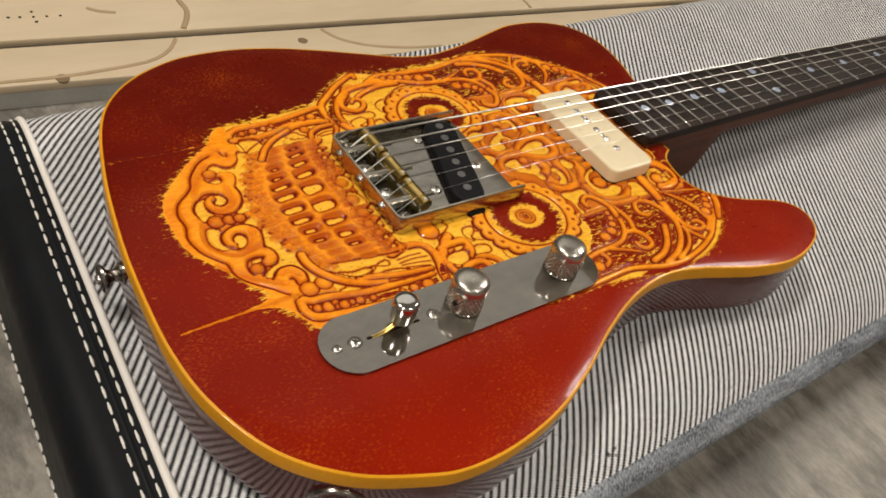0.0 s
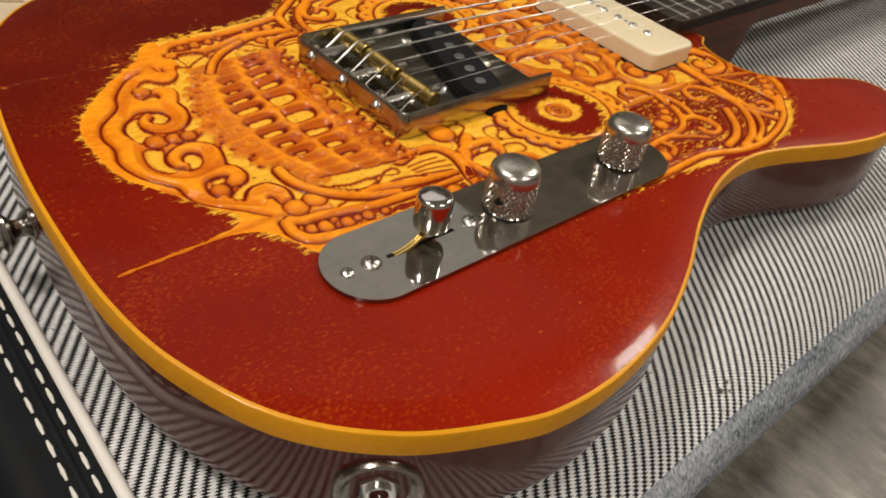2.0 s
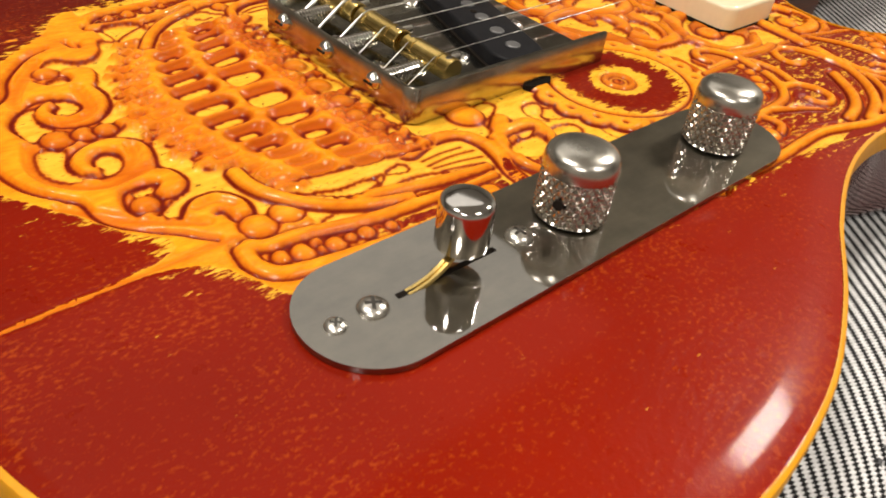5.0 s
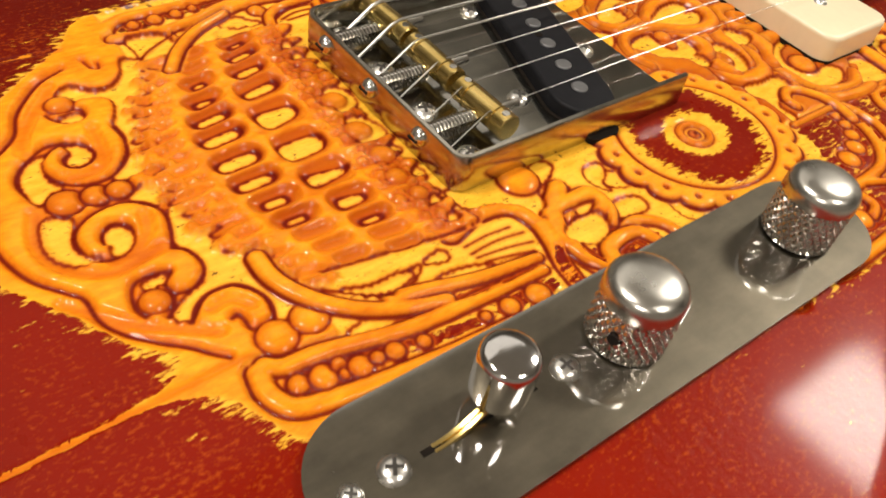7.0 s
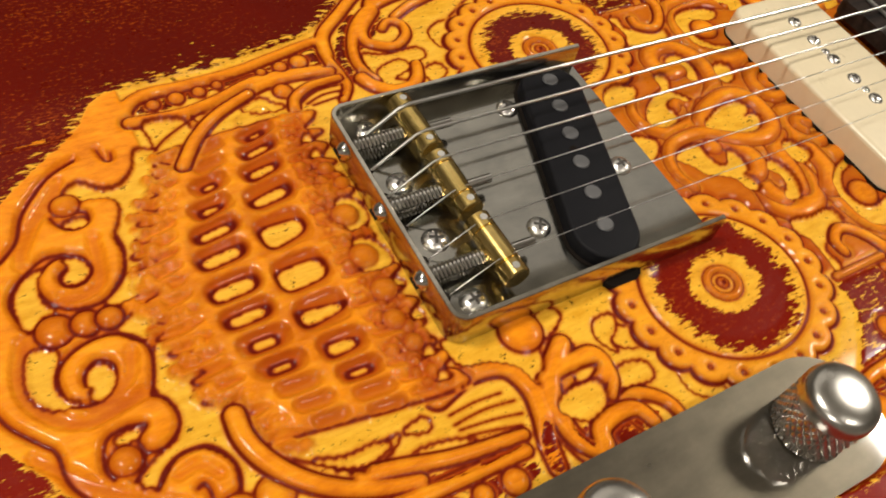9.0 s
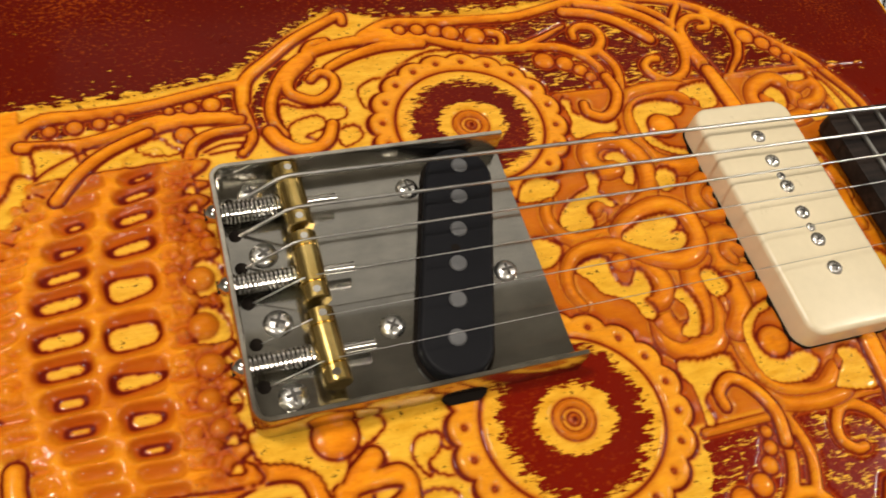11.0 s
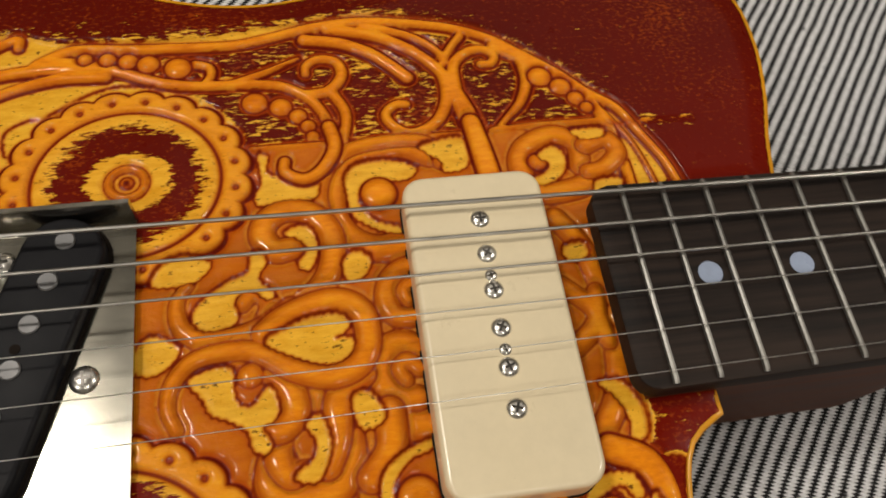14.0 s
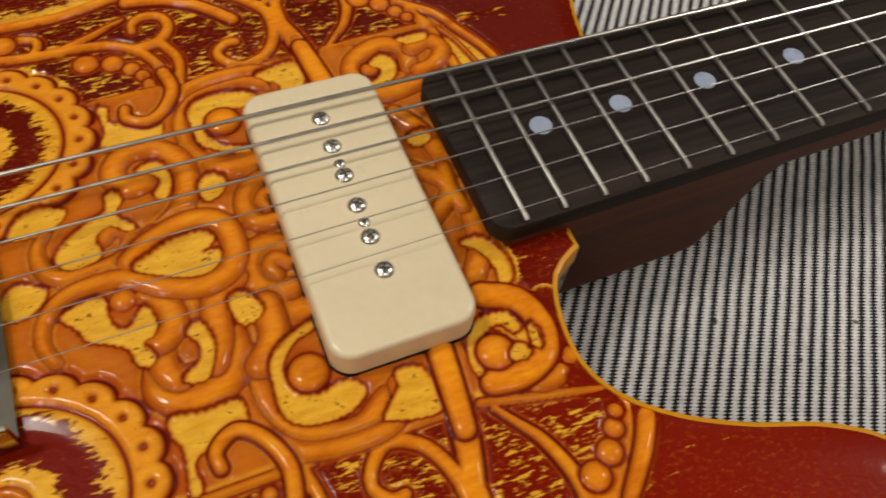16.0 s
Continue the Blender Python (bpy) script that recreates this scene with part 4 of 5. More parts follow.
pit([(113, 44.5), (117, 48), (126, 48.5), (132, 45.5), (130, 42.5), (126.5, 42), (122.5, 43), (118, 42), (116, 39), (116, 35), (120, 30), (125.5, 28), (125.5, 26), (119.5, 28), (114, 32.5), (113, 38.5)])
beads(4.7, [(121.2, 38.2)])
pit([(96, 29), (100, 31), (103, 29), (104, 23.5), (101.5, 18), (99, 20), (101.5, 24), (99.5, 27)], both=False)
pit([(110, 19), (113, 22), (117, 19.5), (115, 15), (111, 14)], both=False)
pit([(73, 8.5), (76, 13), (82, 17), (86.5, 19), (87.5, 24), (90, 24), (91, 21), (89, 17), (92.5, 12.5), (91, 11), (87, 14), (83, 12), (83.5, 6.5), (79, 4.5), (75, 5)], both=False)
pit([(90, -0.3), (95, 3), (100, 5), (107, 5.5), (110, 3), (108.5, 0.5), (105, -0.8), (110.3, -1.2), (109.5, -5), (105, -7), (99, -5.5)], both=False)
pit([(60, 1), (64, 4.5), (70, 0.3), (65, -5), (60, -4)], both=False)
pit([(72, -7.5), (78, -5), (82, -6), (82, -10), (83, -14), (86, -15.3), (90, -11), (92, -15), (91, -19), (88, -20.5), (90, -24), (89, -26.5), (86, -25), (85, -21), (81, -18), (77, -16), (75, -12)], both=False)
pit([(98, -21), (101, -19), (103, -24), (102.5, -29), (99.5, -34), (95, -33), (96, -31), (99, -29), (100, -25)], both=False)
pit([(109, -16), (113, -15), (116, -21), (113, -23.5), (110, -23)], both=False)
pit([(134.5, 52.5), (146, 54), (146, 45), (140, 43.5), (139, 47), (135, 50.5)])
pit([(166.5, 47), (171, 49), (173.5, 45.5), (172, 40), (165.5, 36.5), (162.5, 38.5), (167, 40.5), (169, 43.5), (166.5, 45)])
pit([(177, 53.5), (185.5, 54), (186, 51), (180.5, 50.5)])
pit([(180.5, 36.5), (187.5, 37), (186.5, 33.5), (180, 32.5)])
pit([(167.5, -19.5), (173, -20), (176.5, -26.5), (176, -33), (172, -34.5), (173, -29.5), (171, -24)], both=False)
pit([(167, 17.5), (172.5, 18), (172.5, 14), (167.5, 13.5)], both=False)
pit([(63.5, 18), (66, 23), (71.5, 25), (77.5, 22.5), (75, 18.5), (69, 17)], both=False, line=0.6)
beads(2.9, [(86, -8)], False, 0.5, 0.2)
# stem of the crown and tail of the brow, running on into the panel
band(6.4, [(151.8, 38), (151, 46), (150.2, 53), (149.4, 59)], True, 1.0, 0.8)
band(3.6, [(110, 61), (111, 54), (107.5, 47.5), (102.5, 44.5), (97.5, 47), (97.5, 50.5)], True, 1.0, 0.8)
# temple scroll beside the cutaway, and the crown's rim there
band(7, [(166.5, -35.5), (174, -39.5), (177, -47.5), (174.5, -54.5), (167, -58), (160, -57.5)], False, 0.9, 0.9)
pit([(159.5, -43.5), (164, -41), (170, -41.5), (172, -46), (170, -47), (167, -43.5), (161.5, -46), (159, -49.5), (159, -54), (157.5, -54.5), (157, -50.5)], both=False)
beads(4.5, [(163.5, -50.5)], both=False)
pit([(167, -51.5), (170, -50), (171.5, -53), (169.5, -54.5), (166.5, -53.5)], both=False)
pit([(174, -46.5), (175.5, -49), (174.5, -53), (173, -52)], both=False)
band(4.5, [(190, -76.5), (185, -83.5), (176.5, -92.5)], both=False)
# cheek
chin_ground()
fresh()
band(3.5, [(-70, 57.5), (-56.5, 56.5), (-46, 58.5), (-32, 62.5), (-14, 61)], both=False)
band(3.5, [(-61, 39.5), (-55.5, 47), (-48, 53.5), (-37, 58.5), (-26, 60.5), (-11, 59.5)], both=False)
band(2.5, [(-54, 50), (-56, 54.5), (-53.5, 56.5)], both=False)
beads(2.2, [(-56, 62.5)], both=False)
beads(1.8, [(-49.5, 63), (-62.5, 62)], both=False)
beads(1.4, [(-44, 64), (-30.5, 65)], both=False)
beads(2, [(-24.5, 65.5)], both=False)
beads(2.6, [(-18.5, 66)], both=False)
beads(2.6, [(-27.5, 56)], both=False)
pit([(-40.5, 53), (-34.5, 55.5), (-32, 52.5), (-29.5, 50.5), (-35, 50)], both=False)
pit([(-66.5, 56), (-57.5, 54.5), (-55.5, 50), (-49.5, 52), (-54.5, 46), (-60, 46), (-64.5, 36), (-67.5, 33), (-66.5, 49)], both=False)
band(3, [(-27, 48.5), (-25, 52.5), (-19, 55.5), (-10, 56)], both=False)
groove(0.8, [(-24.5, 50), (-18.5, 53), (-11.5, 53.5)], both=False)
groove(0.8, [(-23, 49), (-17.5, 51), (-11, 51)], both=False)
groove(0.8, [(-21.5, 48), (-17, 48.5), (-12, 49)], both=False)
band(4.5, [(-3.5, 53.5), (-1, 49), (5.5, 45.5), (12, 48), (15, 54)], both=False)
pit([(3, 55.5), (11, 58), (12.5, 54), (6, 51), (9, 48.5), (3, 49)], both=False)
pit([(-26.5, -39.5), (-17, -37.5), (-5, -39.5), (6, -37), (3, -43), (-9, -53.5), (-14, -48), (-20, -44.5)], both=False)
# cheek, other half
fresh()
band(4.5, [(-88.5, -58.5), (-89, -63.5), (-86.5, -68.5), (-80.5, -70.5), (-71, -72), (-61, -73), (-50, -74), (-35, -74.5)], both=False)
red_zone([(-85, -63), (-80, -62.5), (-71, -63.5), (-58.5, -66), (-48.5, -68), (-38.5, -69), (-22, -67.5), (-19.5, -71.5), (-27, -73.5), (-39.5, -72), (-53.5, -70.5), (-66.5, -69.5), (-76.5, -68.5), (-84, -66.5)], both=False)
band(4, [(-86.5, -57.5), (-83.5, -59.5), (-76.5, -60), (-67, -62), (-57.5, -64), (-46.5, -65), (-34, -65.5), (-20, -66)], both=False)
red_zone([(-58, -61), (-48, -63), (-35, -65), (-20.5, -65), (-22, -61.5), (-34, -62), (-46, -60.5), (-55.5, -59.5)], both=False)
beads(2.2, [(-83, -64.5)], both=False)
beads(2.9, [(-78, -65.5)], both=False)
beads(1.6, [(-74, -64.5)], both=False)
beads(1.3, [(-74, -67)], both=False)
beads(2.5, [(-70.5, -67)], both=False)
beads(1.5, [(-66.5, -67)], both=False)
beads(2.1, [(-62.5, -67.5)], both=False)
beads(1.6, [(-56, -68.5)], both=False)
beads(1.3, [(-40.5, -70)], both=False)
beads(2.3, [(-34, -70.5)], both=False)
beads(3, [(-26, -71)], both=False)
pit([(-68, -59), (-62, -58), (-56, -60), (-57.5, -61), (-63.5, -60.5)], both=False)
pit([(-43.5, -56.5), (-39.5, -56), (-32.5, -57.5), (-29, -60), (-34, -60), (-39.5, -60.5), (-44, -59)], both=False)
pit([(-56.5, -51.5), (-52, -52), (-46, -51.5), (-50.5, -53.5), (-55.5, -52.5)], both=False)
pit([(-42.5, -50.5), (-37.5, -49.5), (-37, -52), (-40, -52)], both=False)
band(3.5, [(-55.5, -55.5), (-47, -57.5), (-35, -60.5), (-18.5, -62.5)], both=False)
band(5.5, [(-32.5, -46.5), (-23, -44), (-14, -46), (-11, -53), (-12, -60), (-14.5, -67), (-15.5, -72.5)], both=False)
groove(0.7, [(-32, -51.5), (-25, -51), (-18, -51.5)], both=False)
groove(0.7, [(-32, -54), (-24, -53.5), (-16, -54.5)], both=False)
groove(0.7, [(-31.5, -55.5), (-23, -56.5), (-16, -58)], both=False)
groove(0.7, [(-30, -57.5), (-23, -59), (-17.5, -60.5)], both=False)
band(5, [(2.5, -46.5), (-5, -53), (-8, -60.5), (-8, -68), (-4, -75)], both=False)
band(4, [(1.5, -52), (8, -51.5), (9.5, -56), (4.5, -59), (-0.5, -58.5)], both=False)
red_zone([(-12, -61.5), (-12, -70.5), (-13.5, -75.5), (-17.5, -72), (-16, -66)], both=False)
red_zone([(-7, -65), (-0.5, -67.5), (0.5, -71), (-2, -74), (-6.5, -70.5)], both=False)
# chin: the rim, the sunk floor, then each scroll
groove(1.0, [(-86.5, 49.5), (-93, 46.5), (-98, 41.5), (-102, 36), (-104.5, 29.5), (-108, 25.5), (-111, 23), (-115, 19), (-117.5, 12), (-117, 4), (-119, -3), (-118.5, -9), (-116, -16), (-111.5, -22), (-109, -25.5), (-108.5, -32), (-106, -37), (-101.5, -42), (-96.5, -46.5), (-93.5, -50), (-91, -52.5)], both=False)
pit([(-91.5, 39.5), (-87.5, 41.5), (-83, 38), (-78.5, 37.5), (-74, 41.5), (-71.5, 47.5), (-67, 46), (-68.5, 41.5), (-68.5, 35), (-72, 31), (-73, 28), (-77.5, 28), (-78.5, 25.5), (-76, 22.5), (-77, 21), (-81.5, 18.5), (-79, 15.5), (-80.5, 13.5), (-84.5, 11), (-79.5, 8), (-81, 6), (-87, 4.5), (-90.5, 5.5), (-87.5, 8.5), (-84.5, 12.5), (-83, 17.5), (-83.5, 22.5), (-81.5, 26.5), (-80, 31), (-81, 34.5), (-85, 36), (-88.5, 36.5), (-90, 38)], False, 0.9)
pit([(-84, -9.5), (-81, -10), (-82, -14), (-79, -19), (-80.5, -21.5), (-80, -24.5), (-76.5, -25.5), (-76, -28), (-76.5, -31), (-74.5, -33.5), (-75, -36), (-75, -40), (-73, -45.5), (-75, -47.5), (-77.5, -49), (-78.5, -47.5), (-78, -44.5), (-78, -41), (-80.5, -37.5), (-83, -35.5), (-86.5, -35), (-89, -36), (-91, -38), (-93, -40), (-95, -39.5), (-96, -38), (-94, -36), (-90.5, -34), (-87, -32.5), (-85, -29.5), (-84.5, -25.5), (-86, -22), (-87, -18.5)], False, 0.9)
pit([(-90, -2.5), (-87.5, -0.5), (-82.5, -0.5), (-80.5, -2.5), (-81, -4.5), (-84.5, -6.5), (-87.5, -6)], False, 0.9)
groove(0.8, [(-80.5, 51), (-79.5, 47), (-78, 46.5), (-77.5, 49)], both=False)
groove(1.8, [(-92, 43), (-99, 34), (-103.5, 27), (-105, 22)], False, 0.3)
groove(0.9, [(-96, 33.5), (-95, 31), (-92.5, 28.5), (-89.5, 28.5), (-88, 30), (-88, 32.5), (-90, 33)], both=False)
pit([(-93.5, 30.5), (-90.5, 31), (-88.5, 30.5), (-89, 29), (-92, 29)], False, 0.7)
beads(3.2, [(-92, 36)], False, 0.7, 0.25)
groove(0.9, [(-107.5, 4), (-109, 8.5), (-109.5, 13), (-107.5, 17), (-103.5, 20.5), (-99.5, 22.5), (-95.5, 22)], both=False)
groove(0.95, [(-83.5, 23), (-83, 18.5), (-84.5, 12.5), (-87, 9), (-90.5, 6.5), (-94, 6), (-98.5, 7), (-101.5, 10), (-103, 13.5), (-103, 17), (-101.5, 19), (-99, 21), (-96, 21.5), (-92.5, 20), (-91, 16), (-93, 13), (-96, 12.5), (-98, 14), (-98, 16.5), (-96, 18)], both=False)
pit([(-96, 20.5), (-93.5, 20), (-92, 17.5), (-92, 15), (-94.5, 13.5), (-97, 14), (-97.5, 15.5), (-96, 17), (-95.5, 18.5)], False, 0.8)
pit([(-105.5, 18), (-101.5, 19.5), (-103, 17), (-103.5, 13), (-103, 10), (-101.5, 7.5), (-104, 7.5), (-106.5, 5), (-108, 5.5), (-108.5, 9.5), (-108.5, 12.5), (-107.5, 15.5)], False, 0.9)
groove(1.6, [(-88.5, 24), (-90, 12), (-94, 9), (-98.5, 10)], False, 0.3)
beads(3.9, [(-102.5, 2.5)], False, 0.9, 0.25)
beads(3.1, [(-96, 2)], False, 0.9, 0.25)
beads(2.8, [(-91, 1.5)], False, 0.9, 0.3)
groove(0.95, [(-88.5, -20.5), (-86.5, -15.5), (-85.5, -10), (-87, -6), (-91, -3), (-95.5, -2.5), (-100.5, -4), (-104, -7), (-105, -11), (-104, -15.5), (-101.5, -17.5), (-98, -17.5), (-95, -15.5), (-93.5, -12), (-94, -9.5), (-96.5, -8), (-99, -9.5), (-100, -11.5), (-100, -13)], both=False)
pit([(-99, -10.5), (-97, -9), (-95, -10), (-94, -12), (-94.5, -14.5), (-97, -17), (-99, -17), (-99.5, -15.5), (-98.5, -14.5), (-99.5, -13)], False, 0.8)
pit([(-108.5, -1), (-103.5, -3), (-105.5, -8), (-106, -11.5), (-104.5, -15), (-102.5, -16.5), (-106.5, -16), (-109, -14), (-110.5, -11), (-110.5, -6.5)], False, 0.9)
groove(1.9, [(-109, 1.5), (-111.5, -5.5), (-111.5, -11), (-109.5, -15.5), (-106, -19.5), (-101, -21.5), (-95, -20.5), (-90.5, -19.5)], False, 0.4)
groove(1.6, [(-89.5, -9), (-91, -14), (-95.5, -18), (-100, -19)], False, 0.3)
groove(0.9, [(-88.5, -20.5), (-86, -22.5), (-85, -26.5), (-85.5, -29.5), (-88, -32), (-90.5, -33), (-93, -32.5)], both=False)
groove(0.9, [(-100.5, -35.5), (-101.5, -33), (-101, -29.5), (-99.5, -26.5), (-97, -25.5), (-94, -25.5), (-91.5, -26.5), (-93, -28), (-94, -29.5), (-93.5, -32), (-94.5, -35), (-97, -37.5)], both=False)
pit([(-98, -27.5), (-96, -26.5), (-93.5, -26.5), (-93, -27.5), (-94.5, -28.5), (-97.5, -28.5)], False, 0.8)
beads(3.1, [(-97.5, -32.5)], False, 0.6, 0.3)
groove(0.95, [(-93.5, -41), (-91.5, -38), (-88.5, -36), (-85.5, -35.5), (-82, -36), (-79.5, -38.5), (-78, -42), (-78, -45), (-79, -47.5), (-81.5, -48.5), (-83.5, -48.5), (-84.5, -48), (-84.5, -45.5), (-85, -43.5), (-86.5, -44)], both=False)
groove(1.4, [(-89, -40), (-84.5, -39.5), (-81.5, -43)], False, 0.3)
groove(1.6, [(-113, -25), (-104, -35.5), (-97, -41), (-90, -46)], False, 0.35)
beads(4.2, [(-81, -52.5)], False, 0.7, 0.1)
beads(4.0, [(-73, -51.5)], False, 0.7, 0.1)
groove(0.8, [(-73, -35.5), (-71, -42.5), (-62, -50), (-54.5, -55)], both=False)
pit([(-59, -51), (-49, -51), (-44.5, -51), (-49.5, -54), (-57.5, -53)], both=False)
groove(0.8, [(-69.5, 38), (-67.5, 45), (-63, 49.5), (-52.5, 55)], both=False)
teeth()
band(4.5, [(-74.5, -32), (-74.5, -37.5), (-72.5, -43.5), (-68.5, -49.5), (-62.5, -55), (-54, -59.5), (-44.5, -62)], False, 1.0, 0.6)
band(3.5, [(-62, 38.5), (-56, 46.5), (-48, 53), (-37, 58)], False, 1.0, 0.8)
pit([(-63, -48.5), (-59, -51.5), (-53.5, -53.5), (-48.5, -52.5), (-47, -51.5), (-50.5, -50.5), (-57, -50.5)], both=False)
pit([(-24.5, -35), (-22.5, -41.5), (-16, -43.5), (-10.5, -47.5), (-8.5, -53), (-4.5, -48.5), (-2.5, -44.5), (4, -41.5), (7, -39), (4.5, -36), (-1.5, -37.5), (-13, -34), (-21.5, -34)], both=False)
beads(5.5, [(-5, -39.5)], both=False)
pit([(14.5, -44.5), (19.5, -44.5), (18.5, -48), (15, -50.5), (15, -53.5), (13, -50.5), (12.5, -47.5)], both=False)
red_zone([(-5, -61.5), (-1.5, -66.5), (6, -66), (14, -69.5), (14, -74), (7.5, -75), (-4, -74), (-6, -70)], both=False)
band(4.5, [(-2.5, -73), (-1, -69), (5, -67.5), (10, -68.5), (12, -73)], both=False)
band(3.5, [(-6.5, -53), (2.5, -52), (9, -53.5), (9.5, -59), (6.5, -63)], both=False)
pit([(-7.5, -61), (-3, -58), (5, -58.5), (4.5, -63.5), (0.5, -65.5), (-3, -65.5)], both=False)


# seams along the panel's edges, running out past the carving
seams = [((-143, -56.5), (-88, -54.2)), ((-141, 57.5), (-84, 57)), ((188, 54.5), (225, 53.5))]
creases = []
for (x0, y0), (x1, y1) in seams:
    q = np.stack([np.linspace(x0, x1, 110), np.linspace(y0, y1, 110)], 1)
    w = window(q, 5)
    d, at = far(q, w)
    near = 1 - at if x0 > 0 else at
    glow = np.clip(1.25 - d / (1.3 + 9.0 * np.clip(near - 0.7, 0, 1)), 0, 1) * (np.clip(0.12 + 0.95 * near, 0, 0.95) if y0 < 0 else 0.0)
    a = amber[w]
    a[:] = np.maximum(a, glow * 0.95)
    if y0 > 0:
        a[:] = np.maximum(a, 0.46 * np.clip(1.3 - d / 0.8, 0, 1))
        if x0 > 0:
            a[:] = np.maximum(a, 0.62 * np.exp(-d / 3.0) * near ** 0.7)
    over(ridge, w, d < 1.0, 1.0)
    over(stain_shade, w, d < 1.0, np.clip(1.1 - 0.5 * near, 0, 1))
    over(level, w, d < 0.5, -0.35)
    if y0 < 0:
        creases.append((w, d < 0.5))

fringe = 0.34 * blur(base, 28.0) * (1 - base)
outside = np.maximum(0.98 * blur(base, 8.0) * (1 - base), fringe)
amber = np.maximum(blur(amber, 0.8), outside)
amber[(blur(base, 3) > 0.6) & (amber > 0.93)] = 1.0
for w, m in creases:
    over(amber, w, m, 1.0)
level = 1.3 * blur(level, 0.75) - 0.45 * blur(dark, 1.4) - 0.55 * blur(dark, 3.6) * ridge
# brown gathers round the dark lines: burnish, plus soft shading put into colour
stain_shade = np.clip(blur(stain_shade, 1.4) + 0.5 * blur(dark, 2.2) + 0.65 * blur(dark, 4.5), 0, 1)
ridge, dark = blur(ridge, 0.7), np.clip(1.15 * blur(dark, 0.62), 0, 1)


def inside_loop(x, y, ring):
    hit = np.zeros(x.shape, bool)
    for (a, b), (c, d) in zip(ring, np.roll(ring, -1, 0)):
        if b != d:
            hit ^= ((b > y) != (d > y)) & (x < (c - a) * (y - b) / (d - b) + a)
    return hit


def carved_face():
    nx, ny = len(GX), len(GY)
    full = {}
    for key, field in (("amber", amber), ("ridge", ridge), ("line", dark), ("stain_shade", stain_shade), ("level", level)):
        f = np.zeros((nx, ny))
        f[np.ix_(IX, IY)] = field
        full[key] = f
    x, y = np.meshgrid(GX / 1000, GY / 1000, indexing="ij")
    ring = np.array(inset(loop, 0.0009))
    # the edge of the face is eased over
    gap = np.full(x.shape, 1e9)
    rim = np.array(loop + loop[:1])
    dense = np.concatenate([rim[:-1] + (rim[1:] - rim[:-1]) * f for f in np.arange(0, 1, 0.125)])
    for a, b in dense:
        gap = np.minimum(gap, (x - a) ** 2 + (y - b) ** 2)
    full["level"] -= 1.3 * np.clip(1 - np.sqrt(gap) / 0.012, 0, 1) ** 2
    keep = inside_loop(x, y, ring)
    cells = keep[:-1, :-1] & keep[1:, :-1] & keep[:-1, 1:] & keep[1:, 1:]
    idx = np.arange(nx * ny).reshape(nx, ny)
    quads = np.stack([idx[:-1, :-1], idx[1:, :-1], idx[1:, 1:], idx[:-1, 1:]], -1)[cells]
    used, inv = np.unique(quads, return_inverse=True)
    quads = inv.reshape(-1, 4)
    co = np.stack([x.ravel(), y.ravel(), TOP + full["level"].ravel() / 1000], 1)[used]
    data = bpy.data.meshes.new("carved_face")
    data.vertices.add(len(co))
    data.vertices.foreach_set("co", co.ravel())
    data.loops.add(quads.size)
    data.loops.foreach_set("vertex_index", quads.ravel().astype(np.int32))
    data.polygons.add(len(quads))
    data.polygons.foreach_set("loop_start", np.arange(0, quads.size, 4, dtype=np.int32))
    data.update(calc_edges=True)
    data.shade_smooth()
    for key in ("amber", "ridge", "line", "stain_shade"):
        at = data.attributes.new(key, "FLOAT", "POINT")
        at.data.foreach_set("value", full[key].ravel()[used].astype(np.float32))
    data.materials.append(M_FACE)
    ob = new("carved_face", data)
    ob.parent = guitar
    ob.matrix_parent_inverse = guitar.matrix_world.inverted()
    return tagged(ob, "red lacquered face with amber carved scrollwork and teeth")


carved_face()

# bridge
BX0, BX1, BY = -0.0235, 0.0605, 0.0365
PL = TOP + 0.0016
slots = rounded(BX0 + .0008, BX1, -BY + .0008, BY - .0008, 0.0040)
slots = [(x, y) if x < 0 else ((BX1 if x > BX1 - 0.0046 else x), math.copysign(BY - .0008, y)) for x, y in slots]
bridge = part("bridge_plate", prism(slots, TOP + 0.0002, PL), M_PLATE, guitar, "aged nickel bridge plate")


def bridge_wall():
    bm = bmesh.new()
    outer = [(BX1, -BY)] + [(BX0 + .0045 + .0045 * math.cos(radians(a)), -BY + .0045 + .0045 * math.sin(radians(a))) for a in range(270, 179, -10)]
    outer += [(BX0 + .0045 + .0045 * math.cos(radians(a)), BY - .0045 + .0045 * math.sin(radians(a))) for a in range(180, 89, -10)] + [(BX1, BY)]
    o = np.array(outer)
    t = np.gradient(o, axis=0)
    t /= np.linalg.norm(t, axis=1)[:, None]
    n = np.stack([t[:, 1], -t[:, 0]], 1)
    inner = o + n * 0.0016
    rows = [(o, TOP - 0.0011), (o, TOP + 0.0092), (o + n * 0.0003, TOP + 0.0096), (o + n * 0.0013, TOP + 0.0096), (inner, TOP + 0.0092), (inner, TOP - 0.0011)]
    vs = [[bm.verts.new((x, y, z)) for x, y in r] for r, z in rows]
    for a, b in zip(vs, vs[1:] + vs[:1]):
        for i in range(len(outer) - 1):
            bm.faces.new((a[i], a[i + 1], b[i + 1], b[i]))
    bm.faces.new([v[0] for v in vs])
    bm.faces.new([v[-1] for v in vs])
    return bm


part("bridge_wall", bridge_wall(), M_WALLNICKEL, bridge, "raised nickel rim round three sides")


